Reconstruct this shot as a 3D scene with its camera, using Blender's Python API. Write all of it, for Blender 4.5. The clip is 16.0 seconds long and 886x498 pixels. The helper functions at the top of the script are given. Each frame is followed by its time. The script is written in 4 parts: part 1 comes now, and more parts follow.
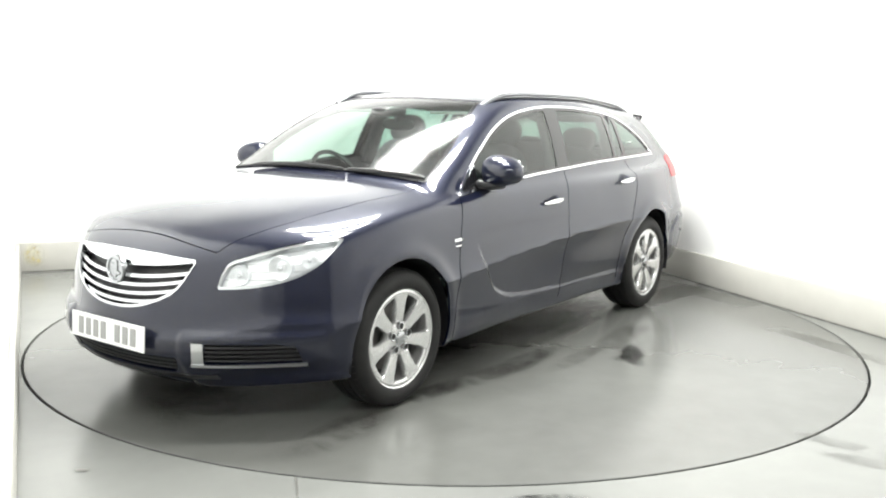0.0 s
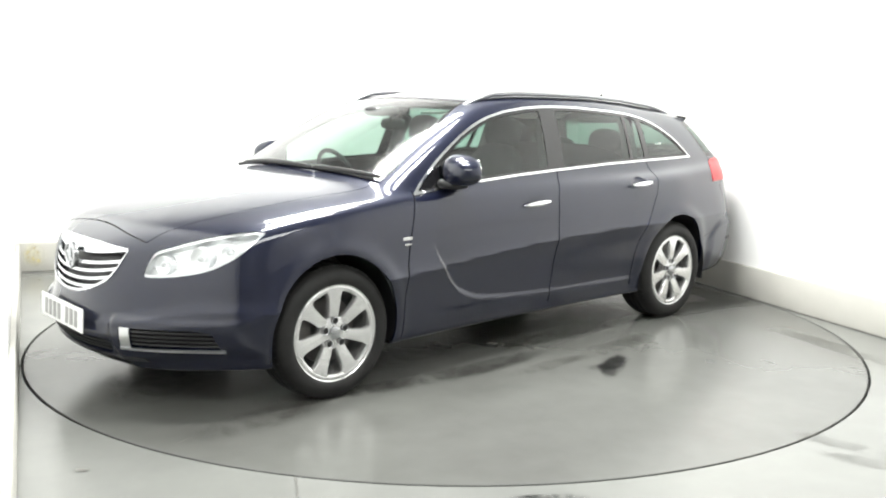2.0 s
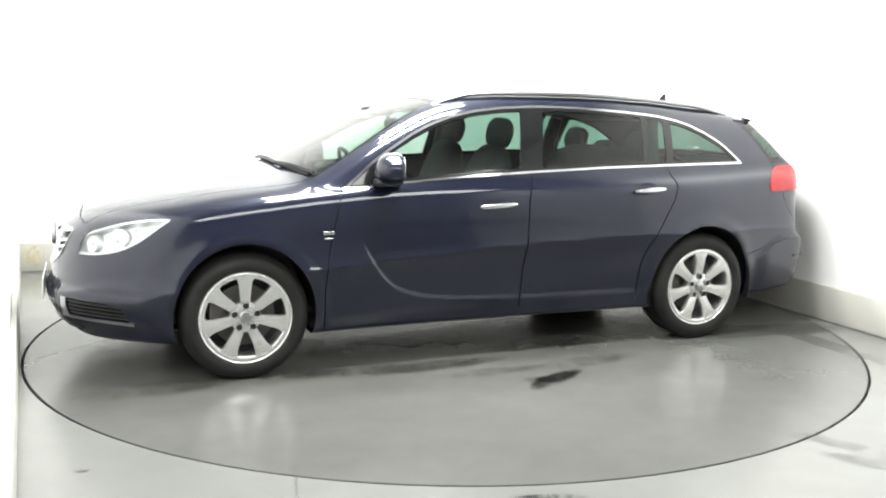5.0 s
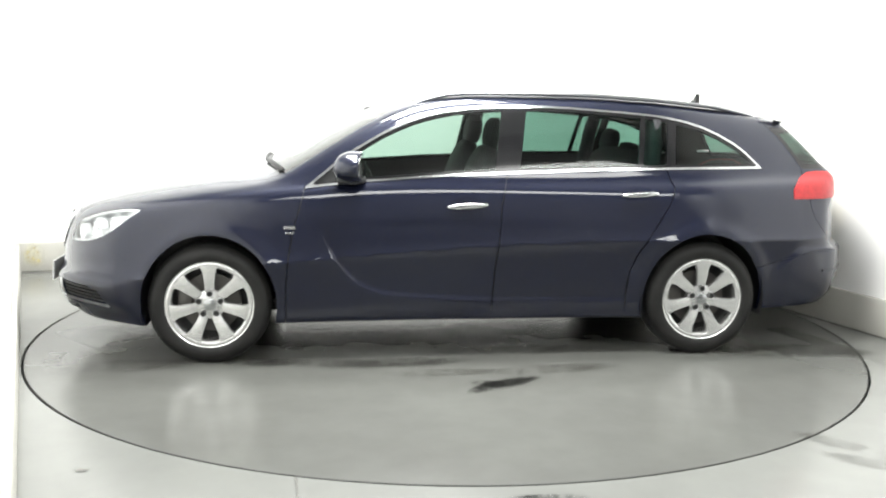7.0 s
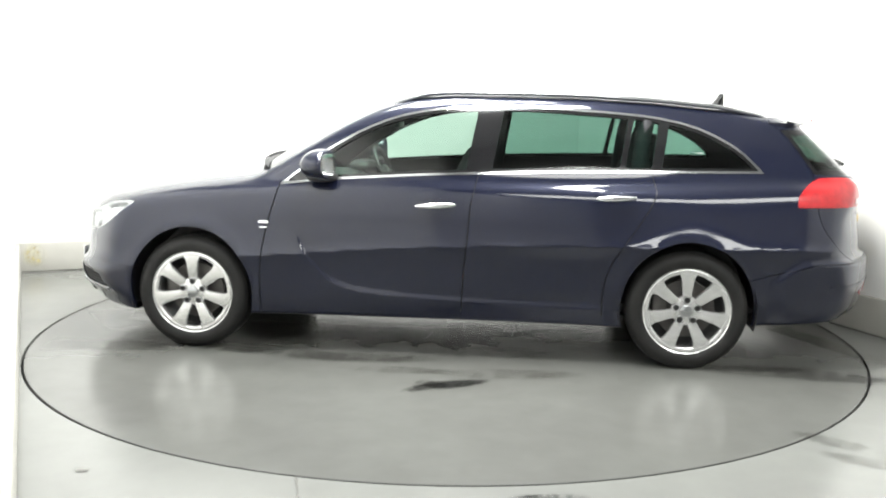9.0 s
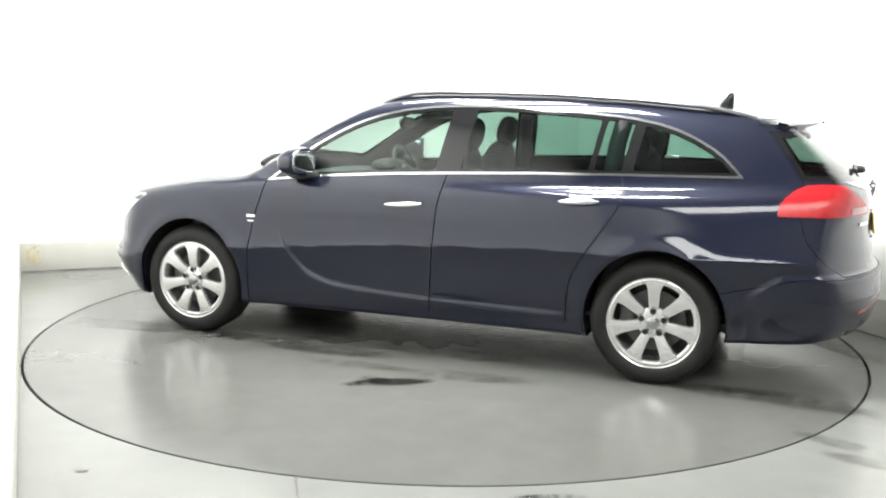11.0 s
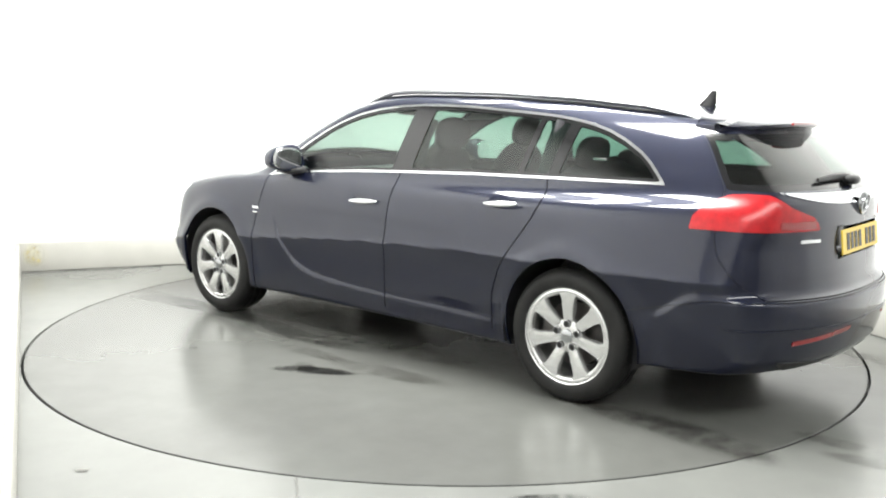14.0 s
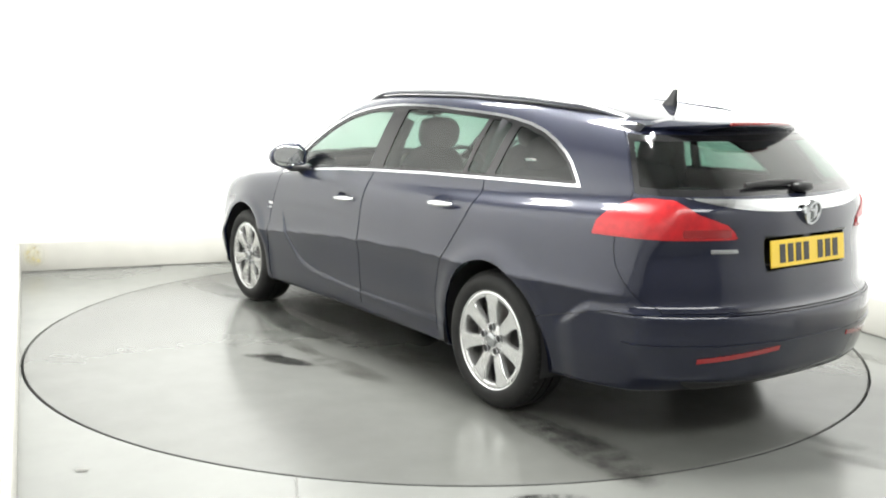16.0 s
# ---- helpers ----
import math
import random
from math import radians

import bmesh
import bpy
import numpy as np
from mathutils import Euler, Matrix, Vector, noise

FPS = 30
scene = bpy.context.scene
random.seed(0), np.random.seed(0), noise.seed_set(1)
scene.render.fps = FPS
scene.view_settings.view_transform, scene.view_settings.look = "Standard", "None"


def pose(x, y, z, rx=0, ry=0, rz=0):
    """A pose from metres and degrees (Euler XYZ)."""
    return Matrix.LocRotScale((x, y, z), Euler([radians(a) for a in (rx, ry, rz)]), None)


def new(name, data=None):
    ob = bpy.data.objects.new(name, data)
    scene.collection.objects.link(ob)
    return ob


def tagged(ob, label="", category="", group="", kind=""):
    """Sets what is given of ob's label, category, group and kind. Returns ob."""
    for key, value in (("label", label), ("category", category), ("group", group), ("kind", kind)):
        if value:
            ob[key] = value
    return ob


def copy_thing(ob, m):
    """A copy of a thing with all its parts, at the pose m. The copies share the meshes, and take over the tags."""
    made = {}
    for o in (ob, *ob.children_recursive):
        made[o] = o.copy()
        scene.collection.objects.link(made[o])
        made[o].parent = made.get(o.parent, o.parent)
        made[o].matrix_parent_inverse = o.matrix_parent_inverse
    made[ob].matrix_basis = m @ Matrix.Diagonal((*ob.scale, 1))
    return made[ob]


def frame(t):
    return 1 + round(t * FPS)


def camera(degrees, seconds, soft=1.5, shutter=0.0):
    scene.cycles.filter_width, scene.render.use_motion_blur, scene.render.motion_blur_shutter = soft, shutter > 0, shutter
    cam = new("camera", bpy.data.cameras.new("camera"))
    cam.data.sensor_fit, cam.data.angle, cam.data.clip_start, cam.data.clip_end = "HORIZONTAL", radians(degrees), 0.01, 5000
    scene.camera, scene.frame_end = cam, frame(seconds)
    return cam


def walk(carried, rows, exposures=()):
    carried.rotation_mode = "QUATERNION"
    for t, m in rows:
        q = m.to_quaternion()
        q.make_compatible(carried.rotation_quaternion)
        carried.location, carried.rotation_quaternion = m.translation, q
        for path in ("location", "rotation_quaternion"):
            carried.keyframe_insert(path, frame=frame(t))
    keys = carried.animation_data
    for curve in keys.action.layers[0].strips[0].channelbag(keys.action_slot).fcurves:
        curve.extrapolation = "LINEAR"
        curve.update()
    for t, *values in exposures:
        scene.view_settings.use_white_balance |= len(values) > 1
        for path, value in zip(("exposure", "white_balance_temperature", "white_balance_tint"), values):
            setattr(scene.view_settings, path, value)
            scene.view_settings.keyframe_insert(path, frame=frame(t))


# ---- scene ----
# The camera stands still in a bay; a car turns on a turntable before it.
cam = camera(51.68, 16.0, soft=2.0)
CAM = Matrix.Translation((0, 0, 1.403)) @ pose(0, 0, 0, 90 - 9.117, 0, 0) @ pose(0, 0, 0, 0, 0, 0.95)
walk(cam, [(0.0, CAM), (16.0, CAM)], exposures=[(0.0, 0.75), (16.0, 0.75)])

# ---- light: a white bay under bright ceiling panels, and an added fill lamp ----
TABLE = Vector((0.025, 5.653, 0.0))
TABLE_R = 2.439
ALONG = Vector((0.927, 0.375, 0)).normalized()
ACROSS = Vector((-ALONG.y, ALONG.x, 0))
world = bpy.data.worlds.new("world")
scene.world = world
world.use_nodes = True
world.node_tree.nodes["Background"].inputs[0].default_value = (1, 1, 1, 1)
world.node_tree.nodes["Background"].inputs[1].default_value = 0.02


def panel_lamp(name, place, wide, long, watts):
    """A flat lamp at a pose, lined up with the bay."""
    l = bpy.data.lights.new(name, "AREA")
    l.shape, l.size, l.size_y, l.energy, l.color = "RECTANGLE", wide, long, watts, (0.99, 1.0, 0.965)
    ob = new(name, l)
    ob.matrix_basis = place
    return ob


def in_bay(a, b, z):
    p = TABLE + ALONG * a + ACROSS * b
    return Vector((p.x, p.y, z))


SQUARE = Matrix.Rotation(math.atan2(ALONG.y, ALONG.x), 4, "Z")
for b, watts in ((-1.4, 125), (-0.3, 120), (0.85, 125)):
    panel_lamp("tube_row", Matrix.Translation(in_bay(-0.2, b, 3.82)) @ SQUARE, 1.6, 0.5, watts)
# Unseen fill lamp, added above the camera to lift the near side.
panel_lamp("near_diffuser", Matrix.Translation(in_bay(-0.2, -5.5, 3.84)) @ SQUARE, 4.8, 1.3, 150)


# ---- materials ----
def material(name, rgb, rough=0.5, metal=0.0, coat=0.0, spec=0.5):
    m = bpy.data.materials.new(name)
    m.use_nodes = True
    b = m.node_tree.nodes["Principled BSDF"]
    b.inputs["Base Color"].default_value = (*rgb, 1)
    b.inputs["Roughness"].default_value = rough
    b.inputs["Metallic"].default_value = metal
    b.inputs["Coat Weight"].default_value = coat
    b.inputs["Coat Roughness"].default_value = 0.03
    b.inputs["Specular IOR Level"].default_value = spec
    return m


def node(m, kind, **values):
    n = m.node_tree.nodes.new(kind)
    for k, v in values.items():
        n.inputs[k.replace("_", " ")].default_value = v
    return n


def link(m, a, b):
    m.node_tree.links.new(a, b)


def ramp(m, fac, *stops):
    n = m.node_tree.nodes.new("ShaderNodeValToRGB")
    while len(n.color_ramp.elements) < len(stops):
        n.color_ramp.elements.new(0.5)
    for e, (p, c) in zip(n.color_ramp.elements, stops):
        e.position, e.color = p, (*c, 1) if len(c) == 3 else c
    link(m, fac, n.inputs[0])
    return n.outputs[0]


def noise_of(m, scale, detail=4.0, rough=0.55, distort=0.0, stretch=None):
    c = m.node_tree.nodes.new("ShaderNodeTexCoord").outputs["Object"]
    if stretch:
        k = m.node_tree.nodes.new("ShaderNodeMapping")
        k.inputs["Scale"].default_value = stretch
        link(m, c, k.inputs[0])
        c = k.outputs[0]
    n = node(m, "ShaderNodeTexNoise", Scale=scale, Detail=detail, Roughness=rough, Distortion=distort)
    link(m, c, n.inputs["Vector"])
    return n.outputs["Fac"]


def mix(m, fac, a, b, how="MIX"):
    n = m.node_tree.nodes.new("ShaderNodeMix")
    n.data_type, n.blend_type = "RGBA", how
    for sock, v in ((n.inputs[0], fac), (n.inputs[6], a), (n.inputs[7], b)):
        if hasattr(v, "is_linked"):
            link(m, v, sock)
        else:
            sock.default_value = v if isinstance(v, (int, float)) else (*v, 1)
    return n.outputs[2]


def bump(m, height, strength, distance):
    n = node(m, "ShaderNodeBump", Strength=strength, Distance=distance)
    link(m, height, n.inputs["Height"])
    link(m, n.outputs[0], m.node_tree.nodes["Principled BSDF"].inputs["Normal"])


def bsdf(m):
    return m.node_tree.nodes["Principled BSDF"]


def concrete(name, light, dark, rough_lo, rough_hi):
    """Worn, sealed concrete, cloudy at two scales."""
    m = material(name, light)
    col = mix(m, noise_of(m, 0.9, 5, 0.55), tuple(2 * d - e for d, e in zip(dark, light)), tuple(1.35 * e - 0.35 * d for d, e in zip(dark, light)))
    col = mix(m, 0.3, col, mix(m, noise_of(m, 6, 4, 0.5), tuple(0.8 * d for d in dark), tuple(1.15 * e for e in light)))
    link(m, col, bsdf(m).inputs["Base Color"])
    bsdf(m).inputs["Roughness"].default_value = 0.4 * rough_lo + 0.6 * rough_hi
    return m


FLOOR = concrete("sealed_concrete", (0.190, 0.195, 0.183), (0.157, 0.160, 0.152), 0.15, 0.26)
DISC = concrete("turntable_concrete", (0.130, 0.134, 0.125), (0.098, 0.099, 0.093), 0.15, 0.25)
PLINTH = concrete("plinth_concrete", (0.49, 0.482, 0.45), (0.43, 0.422, 0.39), 0.5, 0.7)
WALL = material("white_wall_paint", (0.84, 0.84, 0.83), 0.65)
link(WALL, ramp(WALL, noise_of(WALL, 0.5, 4), (0.3, (0.82, 0.82, 0.805)), (0.7, (0.86, 0.86, 0.855))), bsdf(WALL).inputs["Base Color"])
bump(WALL, noise_of(WALL, 60, 3), 0.04, 0.01)
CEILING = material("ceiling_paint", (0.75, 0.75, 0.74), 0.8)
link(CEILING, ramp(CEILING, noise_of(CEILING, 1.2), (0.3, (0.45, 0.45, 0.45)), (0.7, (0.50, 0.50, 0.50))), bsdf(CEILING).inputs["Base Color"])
# DIM and FAR_SIDE carry the weak light past the bay in their colour.
DIM = material("weak_light_grey", (0.10, 0.10, 0.10), 0.8)
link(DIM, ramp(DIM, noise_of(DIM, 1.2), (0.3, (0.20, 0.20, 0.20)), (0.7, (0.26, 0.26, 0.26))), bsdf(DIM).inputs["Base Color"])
FAR_SIDE = material("half_light_grey", (0.3, 0.3, 0.3), 0.8)
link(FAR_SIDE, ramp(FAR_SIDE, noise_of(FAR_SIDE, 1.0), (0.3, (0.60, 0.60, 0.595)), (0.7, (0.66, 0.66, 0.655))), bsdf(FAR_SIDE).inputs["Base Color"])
STAIN = material("dark_tyre_stain", (0.11, 0.105, 0.095), 0.35)
link(STAIN, ramp(STAIN, noise_of(STAIN, 14, 5), (0.3, (0.06, 0.06, 0.055)), (0.75, (0.19, 0.185, 0.17))), bsdf(STAIN).inputs["Base Color"])


def worn_mark(name, rgb, rough, strength, scale):
    """A smear that fades out at its edges, broken up by grain."""
    m = material(name, rgb, rough)
    t = m.node_tree
    c = t.nodes.new("ShaderNodeTexCoord")
    k = t.nodes.new("ShaderNodeMapping")
    k.inputs["Location"].default_value, k.inputs["Scale"].default_value = (-1, -1, 0), (2, 2, 0)
    link(m, c.outputs["Generated"], k.inputs[0])
    g = t.nodes.new("ShaderNodeTexGradient")
    g.gradient_type = "SPHERICAL"
    link(m, k.outputs[0], g.inputs[0])
    grain = ramp(m, noise_of(m, scale, 7, 0.68, 0.8), (0.38, (0, 0, 0)), (0.66, (1, 1, 1)))
    edge = ramp(m, g.outputs["Fac"], (0.0, (0, 0, 0)), (0.45, (1, 1, 1)))
    amount = mix(m, strength, (0, 0, 0), mix(m, 1.0, grain, edge, "MULTIPLY"))
    clear = t.nodes.new("ShaderNodeBsdfTransparent")
    blend = t.nodes.new("ShaderNodeMixShader")
    link(m, amount, blend.inputs[0])
    link(m, clear.outputs[0], blend.inputs[1])
    link(m, bsdf(m).outputs[0], blend.inputs[2])
    link(m, blend.outputs[0], t.nodes["Material Output"].inputs[0])
    return m


SMEAR = worn_mark("grey_tyre_smear", (0.05, 0.048, 0.043), 0.22, 0.6, 3.6)
WET = worn_mark("damp_tyre_track", (0.035, 0.034, 0.031), 0.16, 0.6, 4.5)
BLOT = worn_mark("dark_oil_blot", (0.016, 0.016, 0.015), 0.25, 0.95, 9.0)
YELLOWED = worn_mark("yellowed_patch", (0.62, 0.55, 0.30), 0.6, 0.8, 8.0)
SCUFF = material("grey_scuff", (0.26, 0.26, 0.24), 0.4)
link(SCUFF, ramp(SCUFF, noise_of(SCUFF, 6, 6), (0.3, (0.2, 0.2, 0.18)), (0.7, (0.34, 0.335, 0.31))), bsdf(SCUFF).inputs["Base Color"])

PAINT = material("navy_metallic_paint", (0.02, 0.028, 0.07), 0.42, 0.4, 1.0, 0.06)
flake = noise_of(PAINT, 900, 2, 0.5)
link(PAINT, ramp(PAINT, flake, (0.35, (0.0028, 0.0043, 0.0145)), (0.75, (0.0056, 0.0084, 0.0290))), bsdf(PAINT).inputs["Base Color"])
bsdf(PAINT).inputs["Specular IOR Level"].default_value = 0.15
bsdf(PAINT).inputs["Coat Roughness"].default_value = 0.075
bsdf(PAINT).inputs["Coat IOR"].default_value = 1.53
bump(PAINT, noise_of(PAINT, 3.2, 2), 0.03, 0.02)
CHROME = material("chrome", (0.70, 0.71, 0.725), 0.11, 1.0)
# Roof rail's satin silver, with the dark it mirrors put into the colour.
RAIL = material("darkened_satin_rail", (0.34, 0.345, 0.36), 0.3, 1.0)
SATIN = material("satin_aluminium", (0.62, 0.63, 0.64), 0.28, 1.0)
ALLOY = material("silver_alloy_lacquer", (0.78, 0.78, 0.78), 0.24, 0.75, 0.5)
link(ALLOY, ramp(ALLOY, noise_of(ALLOY, 35, 4), (0.3, (0.60, 0.60, 0.60)), (0.7, (0.73, 0.73, 0.725))), bsdf(ALLOY).inputs["Base Color"])
BLACK = material("black_plastic", (0.012, 0.012, 0.013), 0.45)
bump(BLACK, noise_of(BLACK, 300, 2), 0.08, 0.002)
GLOSS = material("gloss_black_trim", (0.008, 0.008, 0.009), 0.12)
RUBBER = material("tyre_rubber", (0.008, 0.008, 0.008), 0.6, 0.0, 0.0, 0.3)
link(RUBBER, ramp(RUBBER, noise_of(RUBBER, 9, 5), (0.3, (0.008, 0.008, 0.008)), (0.75, (0.017, 0.0166, 0.016))), bsdf(RUBBER).inputs["Base Color"])
BADGE = material("dulled_chrome", (0.42, 0.43, 0.44), 0.22, 1.0)
STEEL = material("brake_steel", (0.11, 0.105, 0.10), 0.5, 0.7)
CLOTH = material("dark_seat_cloth", (0.025, 0.026, 0.03), 0.85)
link(CLOTH, ramp(CLOTH, noise_of(CLOTH, 120, 3), (0.3, (0.018, 0.018, 0.021)), (0.7, (0.04, 0.041, 0.046))), bsdf(CLOTH).inputs["Base Color"])
HEADLINER = material("grey_headliner", (0.32, 0.32, 0.31), 0.9)
MIRROR = material("mirror_glass", (0.8, 0.82, 0.82), 0.02, 1.0)
REFLECT = material("lamp_reflector", (0.90, 0.91, 0.92), 0.3, 0.55)
RED = material("red_lamp_plastic", (0.45, 0.008, 0.012), 0.28, 0.0, 0.1)
link(RED, ramp(RED, noise_of(RED, 30, 2), (0.3, (0.30, 0.004, 0.008)), (0.7, (0.42, 0.008, 0.012))), bsdf(RED).inputs["Base Color"])
DARKRED = material("dark_red_reflector", (0.22, 0.006, 0.008), 0.2, 0.0, 1.0)
WHITE_PLATE = material("white_plate", (0.80, 0.80, 0.79), 0.3)
YELLOW_PLATE = material("yellow_plate", (0.72, 0.50, 0.03), 0.3)
INK = material("plate_ink", (0.015, 0.015, 0.015), 0.4)
PALE_INK = material("pale_plate_ink", (0.30, 0.30, 0.29), 0.4)


def glass(name, tint, gloss=0.07):
    m = bpy.data.materials.new(name)
    m.use_nodes = True
    t = m.node_tree
    t.nodes.clear()
    out = t.nodes.new("ShaderNodeOutputMaterial")
    mixer = t.nodes.new("ShaderNodeMixShader")
    clear = t.nodes.new("ShaderNodeBsdfTransparent")
    clear.inputs[0].default_value = (*tint, 1)
    shine = t.nodes.new("ShaderNodeBsdfGlossy")
    shine.inputs["Roughness"].default_value = gloss
    facing = t.nodes.new("ShaderNodeLayerWeight")
    facing.inputs[0].default_value = 0.5
    power = t.nodes.new("ShaderNodeMath")
    power.operation = "POWER"
    power.inputs[1].default_value = 4.0
    amount = t.nodes.new("ShaderNodeMath")
    amount.operation = "MULTIPLY_ADD"
    amount.inputs[1].default_value, amount.inputs[2].default_value = 0.85, 0.05
    t.links.new(facing.outputs["Facing"], power.inputs[0])
    t.links.new(power.outputs[0], amount.inputs[0])
    t.links.new(amount.outputs[0], mixer.inputs[0])
    t.links.new(clear.outputs[0], mixer.inputs[1])
    t.links.new(shine.outputs[0], mixer.inputs[2])
    t.links.new(mixer.outputs[0], out.inputs[0])
    return m


GLASS = glass("green_tinted_glass", (0.52, 0.63, 0.575), 0.12)
PRIVACY = glass("rear_tinted_glass", (0.30, 0.44, 0.385))
SCREEN = glass("dark_tinted_glass", (0.24, 0.33, 0.29))
LENS = glass("clear_lamp_lens", (0.95, 0.96, 0.96), 0.03)
# ---- the car's body as one smooth implicit surface; x forward from mid wheelbase, y to the left side, z up ----
def spline(*knots):
    """A smooth curve through (x, value) knots, as a function of arrays."""
    xs, ys = np.array(knots, float).T
    n = len(xs)
    h = np.diff(xs)
    d = np.diff(ys) / h
    m = np.zeros(n)
    m[0], m[-1] = d[0], d[-1]
    for i in range(1, n - 1):
        if d[i - 1] * d[i] > 0:
            w1, w2 = 2 * h[i] + h[i - 1], h[i] + 2 * h[i - 1]
            m[i] = (w1 + w2) / (w1 / d[i - 1] + w2 / d[i])
    g = np.linspace(xs[0], xs[-1], 6000)
    k = np.clip(np.searchsorted(xs, g) - 1, 0, n - 2)
    t = (g - xs[k]) / h[k]
    v = ((1 + 2 * t) * (1 - t) ** 2 * ys[k] + t * (1 - t) ** 2 * h[k] * m[k]
         + t * t * (3 - 2 * t) * ys[k + 1] + t * t * (t - 1) * h[k] * m[k + 1])
    box = np.ones(61) / 61
    pad = np.concatenate([np.full(30, v[0]), v, np.full(30, v[-1])])
    v = np.convolve(pad, box, "valid")
    return lambda x: np.interp(x, g, v)


def smax(a, b, k):
    return 0.5 * (a + b + np.sqrt((a - b) ** 2 + k * k))


def smin(a, b, k):
    return 0.5 * (a + b - np.sqrt((a - b) ** 2 + k * k))


def step(a, b, x):
    t = np.clip((x - a) / (b - a), 0, 1)
    return t * t * (3 - 2 * t)


belt_z = spline((-2.6, 1.045), (-1.7, 1.05), (-0.7, 1.04), (0.1, 1.004), (0.56, 0.97), (0.86, 0.945), (1.3, 0.92), (1.7, 0.86), (2.4, 0.75))
plan_y = spline((-2.7, 0.70), (-2.3, 0.785), (-1.9, 0.865), (-1.37, 0.92), (-0.6, 0.905), (0.2, 0.90), (0.9, 0.912), (1.37, 0.925), (1.8, 0.90), (2.1, 0.86), (2.5, 0.80))
side_in = spline((-1.0, 0.075), (-0.80, 0.065), (-0.70, 0.045), (-0.64, 0.034), (-0.50, 0.0205), (-0.42, 0.0075), (-0.395, 0.0022), (-0.387, 0.0), (-0.375, 0.0040), (-0.355, 0.0095), (-0.32, 0.0165), (-0.27, 0.0235), (-0.2, 0.0320), (-0.1, 0.0450), (-0.05, 0.0535), (-0.02, 0.061), (-0.005, 0.070), (0.005, 0.084), (0.1, 0.19))
blade_z = spline((-1.2, 0.31), (-0.6, 0.315), (0.0, 0.33), (0.4, 0.36), (0.58, 0.42), (0.68, 0.52), (0.74, 0.62), (0.80, 0.75), (0.86, 0.9))


def side_y(x, z):
    """Half width of the lower body."""
    c = z - belt_z(x)
    y = plan_y(x) - side_in(c) - 0.055 * step(-0.9, -1.7, x) * np.clip((c + 0.40) / 0.42, 0, 1)
    # the hollow that sweeps down behind the front wheel and along the doors
    inside = step(-0.006, 0.028, z - blade_z(x)) * step(-1.15, -0.8, x) * step(0.95, 0.80, x) * step(0.72, 0.55, z)
    y = y - 0.011 * inside
    # flared arches
    for cx in (1.3685, -1.3685):
        r = np.hypot((x - cx) / 0.94, z - 0.32)
        y = y + 0.009 * np.exp(-((r - 0.40) / 0.05) ** 2)
    # the rear bumper stands proud under a ledge that climbs from the arch to the tailgate
    ledge = 0.47 + 0.125 * step(-1.74, -2.0, x)
    y = y + 0.018 * step(-1.76, -1.9, x) * step(ledge + 0.030, ledge - 0.022, z)
    return y


hood_c = spline((0.6, 1.05), (1.0, 1.03), (1.36, 0.999), (1.7, 0.944), (1.97, 0.878), (2.12, 0.818), (2.22, 0.75), (2.5, 0.50))
nose_x = spline((0.0, 2.12), (0.18, 2.20), (0.26, 2.275), (0.36, 2.316), (0.405, 2.316), (0.413, 2.312), (0.43, 2.302), (0.455, 2.292), (0.49, 2.286), (0.55, 2.281), (0.62, 2.272), (0.72, 2.245), (0.80, 2.20), (0.90, 2.1))
tail_x = spline((0.1, -2.30), (0.24, -2.36), (0.34, -2.44), (0.52, -2.468), (0.575, -2.466), (0.595, -2.452), (0.612, -2.425), (0.635, -2.412), (0.70, -2.404), (0.80, -2.388), (0.93, -2.375), (1.0, -2.345), (1.1, -2.26))
floor_z = spline((-2.6, 0.34), (-2.3, 0.27), (-1.75, 0.24), (-1.0, 0.205), (1.0, 0.205), (1.75, 0.20), (2.1, 0.18), (2.4, 0.22))
roof_c = spline((-2.6, 1.24), (-2.2, 1.325), (-1.9, 1.368), (-1.5, 1.418), (-1.1, 1.453), (-0.75, 1.470), (-0.39, 1.475), (-0.1, 1.472), (0.1, 1.459), (0.28, 1.431), (0.42, 1.393), (0.56, 1.336), (0.70, 1.266), (0.9, 1.154), (1.1, 1.035), (1.4, 0.82), (2.6, 0.1))
house_y = spline((-2.5, 0.58), (-2.1, 0.65), (-1.77, 0.695), (-1.2, 0.757), (-0.6, 0.795), (0.0, 0.812), (0.5, 0.815), (0.9, 0.805), (1.3, 0.78))
tumble = spline((-0.3, -0.05), (0.0, 0.0), (0.1, 0.032), (0.2, 0.070), (0.3, 0.115), (0.40, 0.165), (0.5, 0.23))
glass_x = spline((0.8, -2.27), (0.9, -2.335), (0.98, -2.352), (1.1, -2.255), (1.2, -2.155), (1.30, -2.045), (1.45, -1.87))


def lower(x, y, z):
    f = smax(y - side_y(x, z), z - hood_c(x) + 0.055 * (y / 0.7) ** 2.4, 0.05)
    low = z - 0.075 * step(0.35, 0.78, y) * step(0.66, 0.50, z)
    f = smax(f, x - nose_x(low) - 0.016 * step(0.36, 0.41, y) * step(0.462, 0.425, z) + 0.125 * (y / 0.5) ** 2.3, 0.05)
    f = smax(f, tail_x(z) + 0.10 * (y / 0.55) ** 2.6 - x, 0.045)
    return smax(f, floor_z(x) - z, 0.02)


